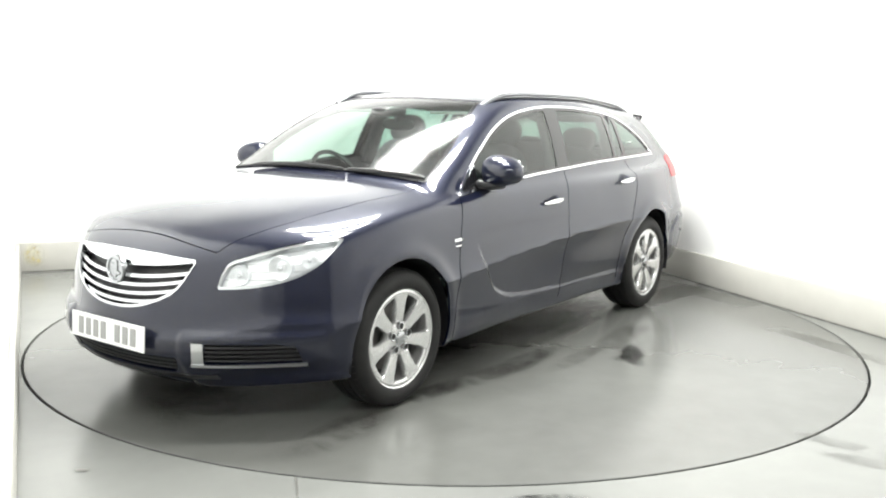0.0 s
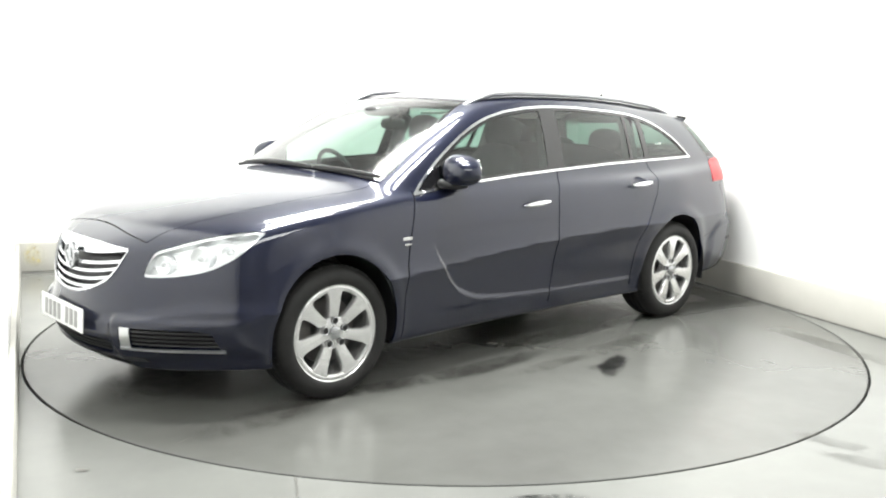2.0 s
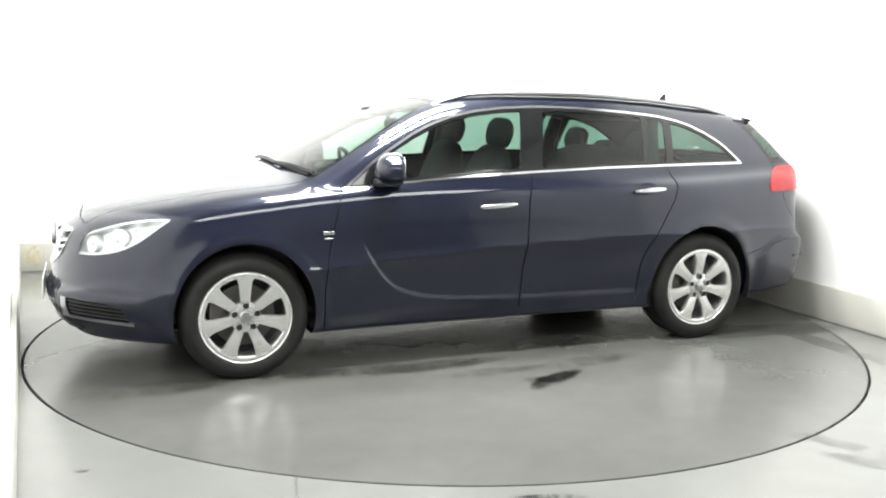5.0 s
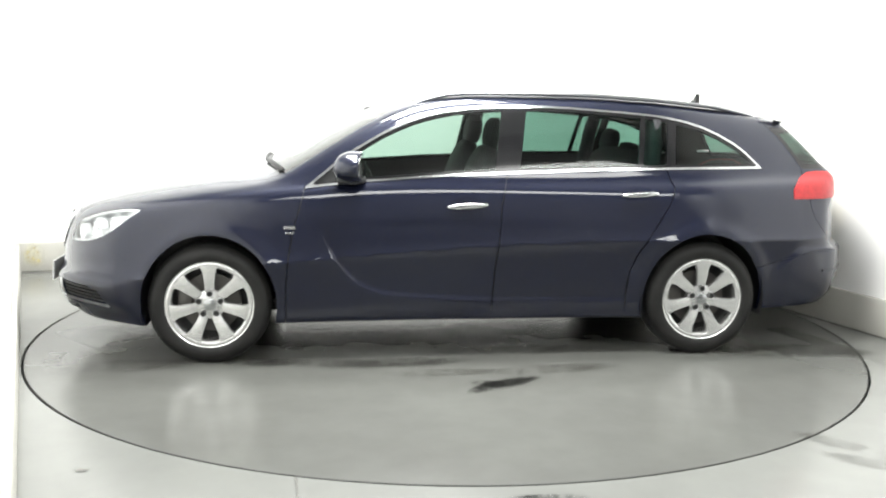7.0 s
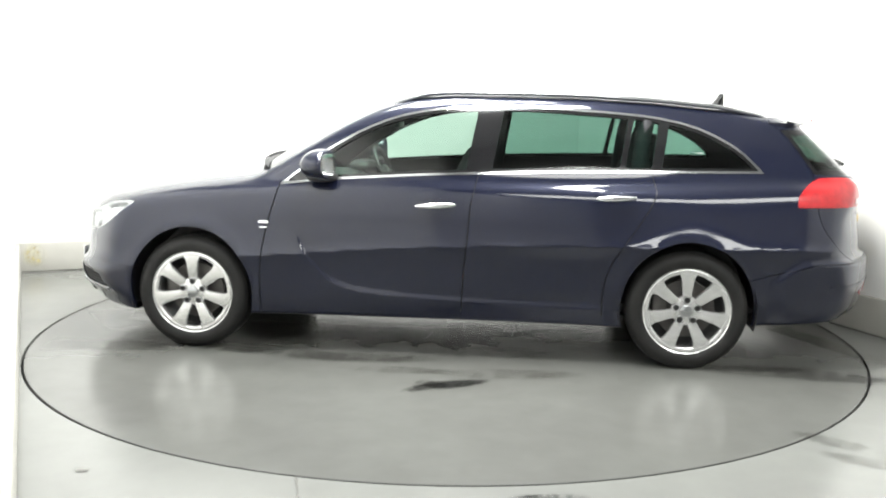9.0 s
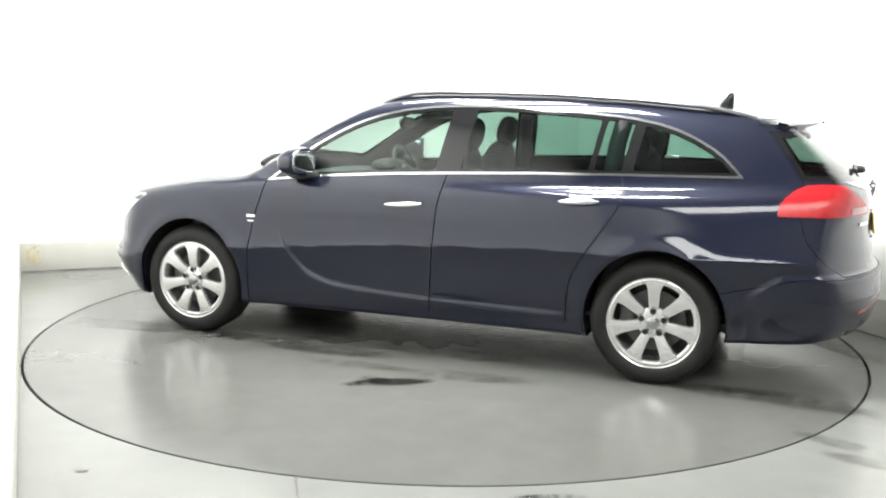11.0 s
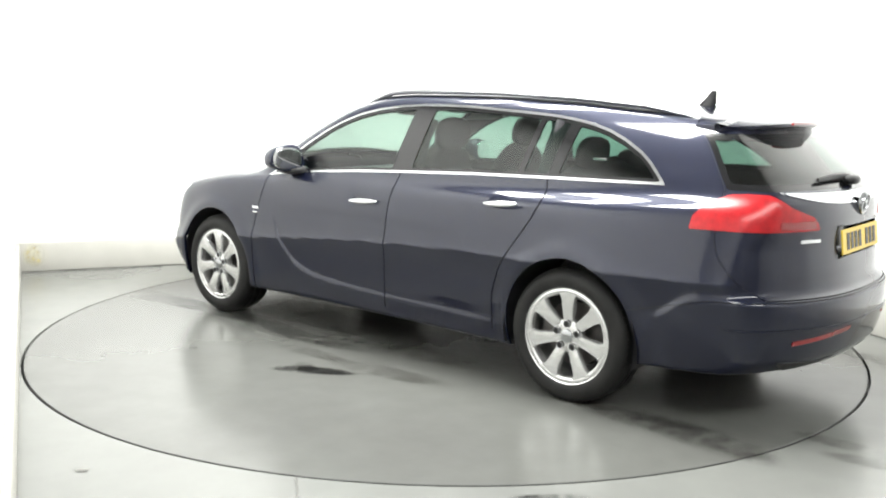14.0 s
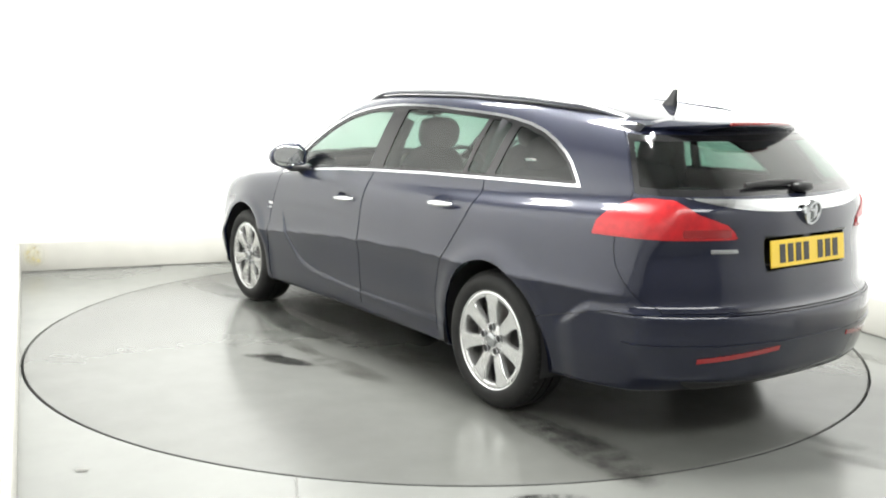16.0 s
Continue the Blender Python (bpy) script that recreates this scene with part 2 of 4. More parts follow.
def house(x, y, z):
    f = smax(y - house_y(x) + tumble(z - belt_z(x)) * (1 + 0.45 * step(-0.7, -1.6, x)), (z - roof_c(x + 0.085 * (y / 0.65) ** 2 * step(-0.3, 0.5, x)) + 0.03 * (y / 0.6) ** 2) * 0.85, 0.05)
    f = smax(f, (glass_x(z) + 0.10 * (y / 0.6) ** 2.4 - x) * 0.8, 0.03)
    return smax(f, 0.8 - z, 0.02)


def body(x, y, z):
    y = np.abs(y)
    return smin(lower(x, y, z), house(x, y, z), 0.035 + 0.02 * step(-1.0, -1.9, x))


def body_normal(P):
    e = 0.003
    g = np.stack([body(*(P + d).T) - body(*(P - d).T) for d in np.eye(3) * e], 1) / (2 * e)
    return g


def nets(lo, hi, h):
    """A mesh of the body's surface: points, normals and four-sided faces."""
    n = [int(round((b - a) / h)) + 1 for a, b in zip(lo, hi)]
    ax = [np.linspace(a, b, k) for a, b, k in zip(lo, hi, n)]
    X, Y, Z = np.meshgrid(*ax, indexing="ij")
    f = body(X.ravel(), Y.ravel(), Z.ravel()).reshape(n)
    s = f < 0
    c = [k - 1 for k in n]
    tot, num = np.zeros((*c, 3)), np.zeros(c)
    corner = lambda a, i, j, k: a[i:i + c[0], j:j + c[1], k:k + c[2]]
    offs = [(i, j, k) for i in (0, 1) for j in (0, 1) for k in (0, 1)]
    for o in offs:
        for d in range(3):
            if o[d] == 0:
                q = list(o)
                q[d] = 1
                a, b = corner(f, *o), corner(f, *q)
                cross = (a < 0) != (b < 0)
                t = np.where(cross, a / np.where(cross, a - b, 1), 0)
                num += cross
                for e in range(3):
                    tot[..., e] += cross * (o[e] + (t if e == d else 0))
    act = num > 0
    idx = np.full(c, -1)
    idx[act] = np.arange(act.sum())
    cell = np.argwhere(act)
    P = np.array(lo) + (cell + tot[act] / num[act][:, None]) * h
    for _ in range(4):
        g = body_normal(P)
        move = -(body(*P.T) / np.maximum((g * g).sum(1), 0.2))[:, None] * g
        P = P + np.clip(move, -h, h) * 0.8
    g = body_normal(P)
    N = g / np.linalg.norm(g, axis=1)[:, None]
    faces = []
    for d in range(3):
        a = [slice(1, -1)] * 3
        b = [slice(1, -1)] * 3
        a[d], b[d] = slice(0, -1), slice(1, None)
        sa, sb = s[tuple(a)], s[tuple(b)]
        for way in (0, 1):
            e = np.argwhere(sa & ~sb if way == 0 else ~sa & sb)
            e += [0 if k == d else 1 for k in range(3)]
            u, v = [(1, 2), (2, 0), (0, 1)][d]
            q = []
            for du, dv in ((0, 0), (1, 0), (1, 1), (0, 1)):
                w = e.copy()
                w[:, u] -= 1 - du
                w[:, v] -= 1 - dv
                q.append(idx[w[:, 0], w[:, 1], w[:, 2]])
            q = np.stack(q, 1)
            faces.append(q if way == 0 else q[:, ::-1])
    F = np.concatenate(faces)
    return P, N, F[(F >= 0).all(1)]


# ---- mesh tools ----
def to_mesh(name, V, F, mat, smooth=True, N=None):
    me = bpy.data.meshes.new(name)
    me.from_pydata([tuple(map(float, v)) for v in V], [], [tuple(map(int, f)) for f in F])
    me.materials.append(mat)
    me.polygons.foreach_set("use_smooth", [smooth] * len(me.polygons))
    if N is not None:
        me.normals_split_custom_set_from_vertices([tuple(map(float, n)) for n in N])
    me.update()
    return me


def part(name, bm, mat, parent, label="", smooth=True):
    """Links a bmesh as one mesh object under a thing or a part."""
    me = bpy.data.meshes.new(name)
    bmesh.ops.recalc_face_normals(bm, faces=bm.faces)
    bm.to_mesh(me)
    bm.free()
    me.materials.append(mat)
    me.polygons.foreach_set("use_smooth", [smooth] * len(me.polygons))
    if smooth:
        me.set_sharp_from_angle(angle=radians(38))
    ob = new(name, me)
    ob.parent = parent
    return tagged(ob, label)


def box_bm(lo, hi, bevel=0.0, segs=2):
    bm = bmesh.new()
    c = [(a + b) / 2 for a, b in zip(lo, hi)]
    d = [b - a for a, b in zip(lo, hi)]
    bmesh.ops.create_cube(bm, size=1, matrix=Matrix.Translation(c) @ Matrix.Diagonal((*d, 1)))
    if bevel:
        bmesh.ops.bevel(bm, geom=bm.edges[:], offset=bevel, segments=segs, affect="EDGES", profile=0.5)
    return bm


def lathe_bm(profile, n=64, axis="y", turn=2 * math.pi):
    """A solid of revolution round the y axis; profile of (radius, y)."""
    bm = bmesh.new()
    closed = abs(turn - 2 * math.pi) < 1e-6
    cols = n if closed else n + 1
    rows = [[bm.verts.new((r * math.cos(turn * i / n), y, r * math.sin(turn * i / n))) for r, y in profile] for i in range(cols)]
    for i in range(n):
        a, b = rows[i], rows[(i + 1) % cols]
        for k in range(len(profile) - 1):
            bm.faces.new((a[k], a[k + 1], b[k + 1], b[k]))
    bmesh.ops.remove_doubles(bm, verts=bm.verts, dist=1e-5)
    return bm


def tube_bm(points, radius, n=8, flat=1.0):
    """A tube along points; radius a number or one for each point; flat squashes it in height."""
    bm = bmesh.new()
    pts = [Vector(p) for p in points]
    rows = []
    for i, p in enumerate(pts):
        d = (pts[min(i + 1, len(pts) - 1)] - pts[max(i - 1, 0)]).normalized()
        up = Vector((0, 0, 1)) if abs(d.z) < 0.9 else Vector((1, 0, 0))
        u = d.cross(up).normalized()
        v = u.cross(d)
        r = radius if isinstance(radius, (int, float)) else radius[i]
        rows.append([bm.verts.new(p + u * (r * math.cos(2 * math.pi * k / n)) + v * (r * flat * math.sin(2 * math.pi * k / n))) for k in range(n)])
    for a, b in zip(rows, rows[1:]):
        for k in range(n):
            bm.faces.new((a[k], a[(k + 1) % n], b[(k + 1) % n], b[k]))
    bm.faces.new(rows[0])
    bm.faces.new(rows[-1])
    return bm


def blob_bm(centre, size, power=2.5, nu=24, nv=14, bend=None):
    """A rounded, box-like solid (superellipsoid)."""
    bm = bmesh.new()
    bmesh.ops.create_uvsphere(bm, u_segments=nu, v_segments=nv, radius=1)
    for v in bm.verts:
        c = v.co
        k = (abs(c.x) ** power + abs(c.y) ** power + abs(c.z) ** power) ** (1 / power)
        c = c / k
        if bend:
            c = bend(c)
        v.co = Vector([o + s * e for o, s, e in zip(centre, size, c)])
    return bm


def add_bm(a, b):
    me = bpy.data.meshes.new("tmp")
    b.to_mesh(me)
    b.free()
    a.from_mesh(me)
    bpy.data.meshes.remove(me)
    return a


# A surface is (points, normals, triangles); cut() parts it along a field's zero line.
def cut(S, f):
    """The pieces of a surface where the field is below and above zero."""
    V, N, F = S
    vals = f(*V.T) if callable(f) else f
    vals = np.where(np.abs(vals) < 1e-7, 1e-7, vals)
    neg = vals < 0
    cnt = neg[F].sum(1)
    ins, outs, VN, NN, memo = [F[cnt == 3]], [F[cnt == 0]], [], [], {}
    base = len(V)

    def mid(a, b):
        key = (a, b) if a < b else (b, a)
        if key not in memo:
            t = vals[a] / (vals[a] - vals[b])
            memo[key] = base + len(VN)
            VN.append(V[a] + t * (V[b] - V[a]))
            NN.append(N[a] + t * (N[b] - N[a]))
        return memo[key]

    new_in, new_out = [], []
    for tri in F[(cnt == 1) | (cnt == 2)]:
        one = neg[tri].sum() == 1
        k = int(np.argmax(neg[tri] == one))
        a, b, c = int(tri[k]), int(tri[(k + 1) % 3]), int(tri[(k + 2) % 3])
        ab, ac = mid(a, b), mid(a, c)
        tip, rest = [(a, ab, ac)], [(ab, b, c), (ab, c, ac)]
        new_in += tip if one else rest
        new_out += rest if one else tip
    W = np.concatenate([V, np.array(VN).reshape(-1, 3)])
    M = np.concatenate([N, np.array(NN).reshape(-1, 3)])
    M = M / np.maximum(np.linalg.norm(M, axis=1), 1e-9)[:, None]

    def tidy(lists, extra):
        G = np.concatenate([*lists, np.array(extra, int).reshape(-1, 3)])
        used, inv = np.unique(G, return_inverse=True)
        return W[used], M[used], inv.reshape(-1, 3)

    return tidy(ins, new_in), tidy(outs, new_out)


def inside(S, *fields):
    for f in fields:
        S = cut(S, f)[0]
    return S


def offset(S, d):
    return S[0] + S[1] * d, S[1], S[2]


def mirrored(S):
    return S[0] * (1, -1, 1), S[1] * (1, -1, 1), S[2][:, ::-1]


def both(S):
    """A half that meets the centre plane, joined with its mirror image."""
    m = mirrored(S)
    V, N, F = np.concatenate([S[0], m[0]]), np.concatenate([S[1], m[1]]), np.concatenate([S[2], m[2] + len(S[0])])
    key = np.round(V * 20000).astype(np.int64)
    _, first, inv = np.unique(key, axis=0, return_index=True, return_inverse=True)
    inv = inv.reshape(-1)
    N2 = np.zeros((len(first), 3))
    np.add.at(N2, inv, N)
    N2 /= np.maximum(np.linalg.norm(N2, axis=1), 1e-9)[:, None]
    G = inv[F]
    ok = (G[:, 0] != G[:, 1]) & (G[:, 1] != G[:, 2]) & (G[:, 0] != G[:, 2])
    return V[first], N2, G[ok]


def skin(name, S, mat, parent, thick=0.01, label=""):
    """A sheet-metal part: the surface with its edges turned in."""
    V, N, F = S
    e = np.concatenate([F[:, [0, 1]], F[:, [1, 2]], F[:, [2, 0]]])
    key = np.sort(e, 1)
    _, inv, cnt = np.unique(key, axis=0, return_inverse=True, return_counts=True)
    rim = e[cnt[inv.reshape(-1)] == 1]
    n = len(V)
    if thick and len(rim):
        ids = np.unique(rim)
        pos = {int(k): n + i for i, k in enumerate(ids)}
        top = {int(k): n + len(ids) + i for i, k in enumerate(ids)}
        mid = V.mean(0)
        wall = []
        acc = np.zeros((n, 3))
        for a, b in rim:
            a, b = int(a), int(b)
            wall.append((top[b], top[a], pos[a], pos[b]))
            o = np.cross(V[b] - V[a], N[a])
            acc[a] += o
            acc[b] += o
        side = acc[ids] / np.maximum(np.linalg.norm(acc[ids], axis=1), 1e-9)[:, None]
        V2 = np.concatenate([V, V[ids] - N[ids] * thick, V[ids]])
        N2 = np.concatenate([N, side, side])
        faces = [tuple(f) for f in F] + wall
    else:
        V2, N2, faces = V, N, F
    ob = new(name, to_mesh(name, V2, faces, mat, True, N2))
    ob.parent = parent
    return tagged(ob, label)


# ---- the bay: floor, walls with a low plinth, ceiling ----
ROOM = Matrix(((ALONG.x, ACROSS.x, 0, TABLE.x), (ALONG.y, ACROSS.y, 0, TABLE.y), (0, 0, 1, 0), (0, 0, 0, 1)))


def structure(name, lo, hi, mat, bevel=0.0, label=""):
    bm = box_bm(lo, hi, bevel)
    ob = part(name, bm, mat, None, label, smooth=bevel > 0)
    ob.matrix_basis = ROOM
    return tagged(ob, label, kind="structure")


WALL_END = -3.4
BACK, RIGHT, LEFT, FRONT, HIGH = 2.70, 2.47, -2.60, -7.6, 3.9


def floor_sheet():
    """The bay's floor, with a round hole for the turntable."""
    bm = bmesh.new()
    n = 128
    hole = [bm.verts.new((TABLE_R * 1.006 * math.cos(2 * math.pi * i / n), TABLE_R * 1.006 * math.sin(2 * math.pi * i / n), 0)) for i in range(n)]
    edge = []
    for i in range(n):
        c, s = math.cos(2 * math.pi * i / n), math.sin(2 * math.pi * i / n)
        k = min((2.9 if c > 0 else 3.3) / max(abs(c), 1e-6), (3.2 if s > 0 else 7.8) / max(abs(s), 1e-6))
        edge.append(bm.verts.new((k * c, k * s, 0)))
    for i in range(n):
        j = (i + 1) % n
        bm.faces.new((hole[i], edge[i], edge[j], hole[j]))
    low = [bm.verts.new(v.co + Vector((0, 0, -0.05))) for v in hole]
    for i in range(n):
        j = (i + 1) % n
        bm.faces.new((hole[j], low[j], low[i], hole[i]))
    bm.normal_update()
    me = bpy.data.meshes.new("floor")
    bm.to_mesh(me)
    bm.free()
    me.materials.append(FLOOR)
    ob = new("floor", me)
    ob.matrix_basis = ROOM
    return tagged(ob, "worn sealed grey concrete floor round a turntable", kind="structure")


floor_sheet()
structure("floor_pit", (-2.55, -2.55, -0.12), (2.55, 2.55, -0.06), BLACK, 0, "dark pit under the turntable")
structure("wall_back", (LEFT - 0.2, BACK + 0.03, 0), (RIGHT + 0.2, BACK + 0.2, HIGH), WALL, 0, "bright white painted studio wall")
structure("wall_right", (RIGHT + 0.03, WALL_END, 0), (RIGHT + 0.2, BACK + 0.028, HIGH), WALL, 0, "bright white painted studio wall")
# Unseen run of the right wall, greyed where the bay's light fades.
structure("wall_far_side", (RIGHT + 0.03, FRONT, 0), (RIGHT + 0.2, WALL_END - 0.003, HIGH), FAR_SIDE, 0, "unseen wall beyond the bay, greyed for weaker light")
SKEW = ROOM @ Matrix.Translation((-2.573, 2.69, 0)) @ pose(0, 0, 0, 0, 0, 2.4)
for name, lo, hi, mat in (("wall_left", (-0.18, WALL_END - 2.69, 0), (-0.03, 0.0, HIGH), WALL), ("plinth_left", (-0.029, WALL_END - 2.69, 0.001), (0, 0.005, 0.238), PLINTH)):
    structure(name, lo, hi, mat, 0.006 if mat == PLINTH else 0, "bright white painted studio wall" if mat == WALL else "low cream concrete plinth along the wall").matrix_basis = SKEW
# Unseen walls round the camera, the unlit room put into their colour.
structure("wall_side", (-3.2, FRONT, 0), (-3.03, WALL_END, HIGH), FAR_SIDE, 0, "unseen wall beside the camera, greyed for weaker light")
structure("wall_return", (-3.2, WALL_END + 0.003, 0), (-2.48, WALL_END + 0.15, HIGH), DIM, 0, "unseen wall end beside the camera, darkened for lack of light")
structure("wall_front", (-3.2, FRONT - 0.2, 0), (RIGHT + 0.2, FRONT - 0.003, HIGH), DIM, 0, "unseen wall that closes the room, darkened for lack of light")
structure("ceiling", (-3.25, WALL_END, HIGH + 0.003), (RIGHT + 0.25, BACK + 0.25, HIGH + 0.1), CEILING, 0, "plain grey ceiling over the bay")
# Unseen rest of the ceiling, its lack of light put into the colour.
structure("ceiling_dim", (-3.25, FRONT - 0.25, HIGH + 0.003), (RIGHT + 0.25, WALL_END - 0.003, HIGH + 0.1), DIM, 0, "unseen ceiling past the bay, darkened for lack of light")
structure("plinth_back", (LEFT + 0.002, BACK, 0.001), (RIGHT - 0.002, BACK + 0.029, 0.238), PLINTH, 0.006, "low cream concrete plinth along the wall")
structure("plinth_right", (RIGHT, WALL_END, 0.001), (RIGHT + 0.029, BACK + 0.026, 0.236), PLINTH, 0.006, "low cream concrete plinth along the wall")

for name, lo, hi in (("floor_joint_back", (LEFT + 0.03, BACK - 0.009, 0.0008), (RIGHT - 0.012, BACK - 0.001, 0.011)), ("floor_joint_right", (RIGHT - 0.009, WALL_END, 0.0008), (RIGHT - 0.001, BACK - 0.012, 0.009))):
    structure(name, lo, hi, STAIN, 0, "thin dark joint between floor and plinth")


def patch_bm(cx, cy, rx, ry, turn, ragged, seed, z=0.004, n=40):
    """A ragged flat stain, a hair above the floor."""
    rnd = random.Random(seed)
    bm = bmesh.new()
    ph = [rnd.uniform(0, 6.28) for _ in range(8)]
    pts = []
    for i in range(n):
        a = 2 * math.pi * i / n
        k = 1 + sum(ragged / (j + 1) ** 0.7 * math.sin((j + 2) * a + ph[j]) for j in range(8))
        x, y = rx * k * math.cos(a), ry * k * math.sin(a)
        pts.append(bm.verts.new((cx + x * math.cos(turn) - y * math.sin(turn), cy + x * math.sin(turn) + y * math.cos(turn), z)))
    bm.faces.new(pts)
    bmesh.ops.triangulate(bm, faces=bm.faces[:])
    return bm


# ---- the turntable, which carries the car ----
turntable = new("turntable")
turntable.location = TABLE
tagged(turntable, "round flush turntable of worn grey concrete with dark stains", "turntable")
deck = part("deck", lathe_bm([(0.0, 0.0), (0.8, 0.0), (1.7, 0.0), (TABLE_R - 0.002, 0.0), (TABLE_R, -0.002), (TABLE_R, -0.05)], 128), DISC, turntable)
deck.data.transform(Matrix.Rotation(radians(90), 4, "X"))
# Shade in the gap round the deck, built as an added black ring.
rim_band = part("rim_band", lathe_bm([(TABLE_R + 0.0005, -0.0015), (TABLE_R + 0.0025, -0.003), (TABLE_R + 0.0025, -0.05)], 128), BLACK, turntable, "black ring that darkens the gap round the edge")
rim_band.data.transform(Matrix.Rotation(radians(90), 4, "X"))
CAR_SHIFT = Vector((0.0, -0.133, 0.0))


# ---- the car: panels cut from the body's surface ----
def line(*knots):
    xs, ys = np.array(sorted(knots), float).T
    return lambda v: np.interp(v, xs, ys)


car = new("estate_car")
tagged(car, "dark navy blue estate car with chrome trim and silver wheels", "car")

V, N, F = nets((-2.62, -0.06, 0.1), (2.5, 1.0, 1.56), 0.016)
half = (V, N, np.concatenate([F[:, [0, 1, 2]], F[:, [0, 2, 3]]]))
half = cut(half, lambda x, y, z: -y)[0]

# side glass opening: bright trim line round it
glass_top = line((0.875, 0.90), (0.862, 0.943), (0.80, 0.995), (0.68, 1.091), (0.60, 1.145), (0.525, 1.19), (0.445, 1.236), (0.37, 1.272), (0.29, 1.304), (0.21, 1.330),
                 (0.13, 1.348), (0.06, 1.362), (-0.1, 1.381), (-0.27, 1.390), (-0.45, 1.390), (-0.6, 1.386), (-0.92, 1.366), (-1.1, 1.351), (-1.2, 1.338),
                 (-1.32, 1.315), (-1.42, 1.285), (-1.51, 1.246), (-1.60, 1.196), (-1.655, 1.155), (-1.705, 1.107), (-1.765, 1.045), (-1.82, 0.97))
glass_low = line((0.88, 0.935), (0.56, 0.972), (0.1, 1.004), (-0.24, 1.020), (-0.72, 1.038), (-1.2, 1.046), (-1.8, 1.052))


def opening(x, y, z):
    """About the distance from the side glass opening's edge; below zero inside."""
    e = 0.012
    top = z - glass_top(x)
    slope = (glass_top(x + e) - glass_top(x - e)) / (2 * e)
    return np.maximum(top / np.sqrt(1 + slope ** 2), glass_low(x) - z)


b_gap = line((1.4, -0.30), (1.02, -0.235), (0.86, -0.198), (0.65, -0.183), (0.49, -0.166), (0.25, -0.155), (0.1, -0.15))
a_gap = line((1.2, 0.80), (0.93, 0.868), (0.83, 0.895), (0.73, 0.925), (0.60, 0.950), (0.45, 0.967), (0.1, 0.972))
c_gap = line((1.2, -1.13), (1.03, -1.165), (0.96, -1.185), (0.93, -1.18), (0.86, -1.15), (0.79, -1.105), (0.70, -1.045), (0.58, -0.968), (0.48, -0.93), (0.39, -0.92), (0.1, -0.92))
gate_x = line((1.5, -1.72), (1.335, -1.80), (1.233, -1.895), (1.057, -2.015), (0.95, -2.02), (0.838, -2.034), (0.77, -2.06), (0.712, -2.107), (0.65, -2.165), (0.60, -2.24), (0.55, -2.4), (0.3, -2.9))
arch = lambda x, y, z: np.minimum(np.hypot((x - 1.3685) / 0.94, z - 0.322), np.hypot((x + 1.3685) / 0.94, z - 0.322)) - 0.376
wing_low = line((2.0, 0.72), (1.80, 0.735), (1.70, 0.62), (1.66, 0.5), (1.6, 0.2))
lamp_top = line((0.87, 0.80), (0.885, 0.824), (0.95, 0.8275), (1.05, 0.823), (1.15, 0.811), (1.25, 0.797), (1.37, 0.775), (1.48, 0.752), (1.54, 0.739), (1.57, 0.726), (1.61, 0.68), (1.635, 0.626), (1.66, 0.55))
lamp_low = line((0.87, 0.84), (0.885, 0.818), (0.92, 0.795), (0.955, 0.771), (1.0, 0.742), (1.057, 0.712), (1.156, 0.676), (1.24, 0.656), (1.32, 0.643), (1.42, 0.632), (1.514, 0.626), (1.66, 0.622))
headlamp_f = lambda x, y, z: np.maximum(np.maximum(z - lamp_top(x - y), lamp_low(x - y) - z), 1.5 - x)
tail_top = line((1.05, 0.80), (1.125, 0.885), (1.15, 0.938), (1.20, 0.970), (1.28, 1.002), (1.37, 1.031), (1.45, 1.037), (1.57, 1.036), (1.63, 1.015), (1.70, 0.985), (1.80, 0.96), (1.87, 0.942), (1.91, 0.915), (1.945, 0.88), (2.1, 0.7))
taillamp_f = lambda x, y, z: np.maximum(np.maximum(z - tail_top(-x - y), 0.884 - z), x + 1.85)
grille_low = line((0, 0.508), (0.06, 0.510), (0.12, 0.516), (0.17, 0.526), (0.22, 0.541), (0.27, 0.560), (0.325, 0.588), (0.355, 0.618), (0.376, 0.650), (0.395, 0.695), (0.41, 0.742), (0.45, 0.85))
grille_top = line((0, 0.748), (0.2, 0.746), (0.41, 0.734))
grille_f = lambda x, y, z: np.maximum(np.maximum(z - grille_top(y), grille_low(y) - z), 1.9 - x)
bonnet_y = line((2.2, 0.42), (2.04, 0.50), (1.95, 0.545), (1.8, 0.60), (1.5, 0.655), (1.2, 0.685), (0.8, 0.70))
cowl = lambda x, y, z: x - 1.085 + 0.09 * (y / 0.65) ** 2
shield_y = line((1.2, 0.715), (0.9, 0.70), (0.69, 0.66), (0.5, 0.605), (0.25, 0.52), (0.0, 0.47))
shield_f = lambda x, y, z: np.maximum(np.maximum(y - shield_y(x), 0.285 - 0.07 * (y / 0.5) ** 2 - x), np.maximum(cowl(x, y, z) - 0.0, 0.95 - z))
gate_f = lambda x, y, z: np.maximum(np.maximum(x - gate_x(z), 0.597 - z), z - 1.345)
rear_glass_f = lambda x, y, z: np.maximum(np.maximum(x - gate_x(z) + 0.008, 1.050 - z), z - 1.286)
bar_f = lambda x, y, z: np.maximum(np.maximum(0.985 + 0.058 * (y / 0.6) ** 3 - z, z - 1.032 - 0.012 * (y / 0.6) ** 2), x + 2.0)
niche_f = lambda x, y, z: np.maximum(np.maximum(y - 0.285 + (0.9 - z) * 0.12, 0.752 - z), np.maximum(z - 0.888, x + 2.0))
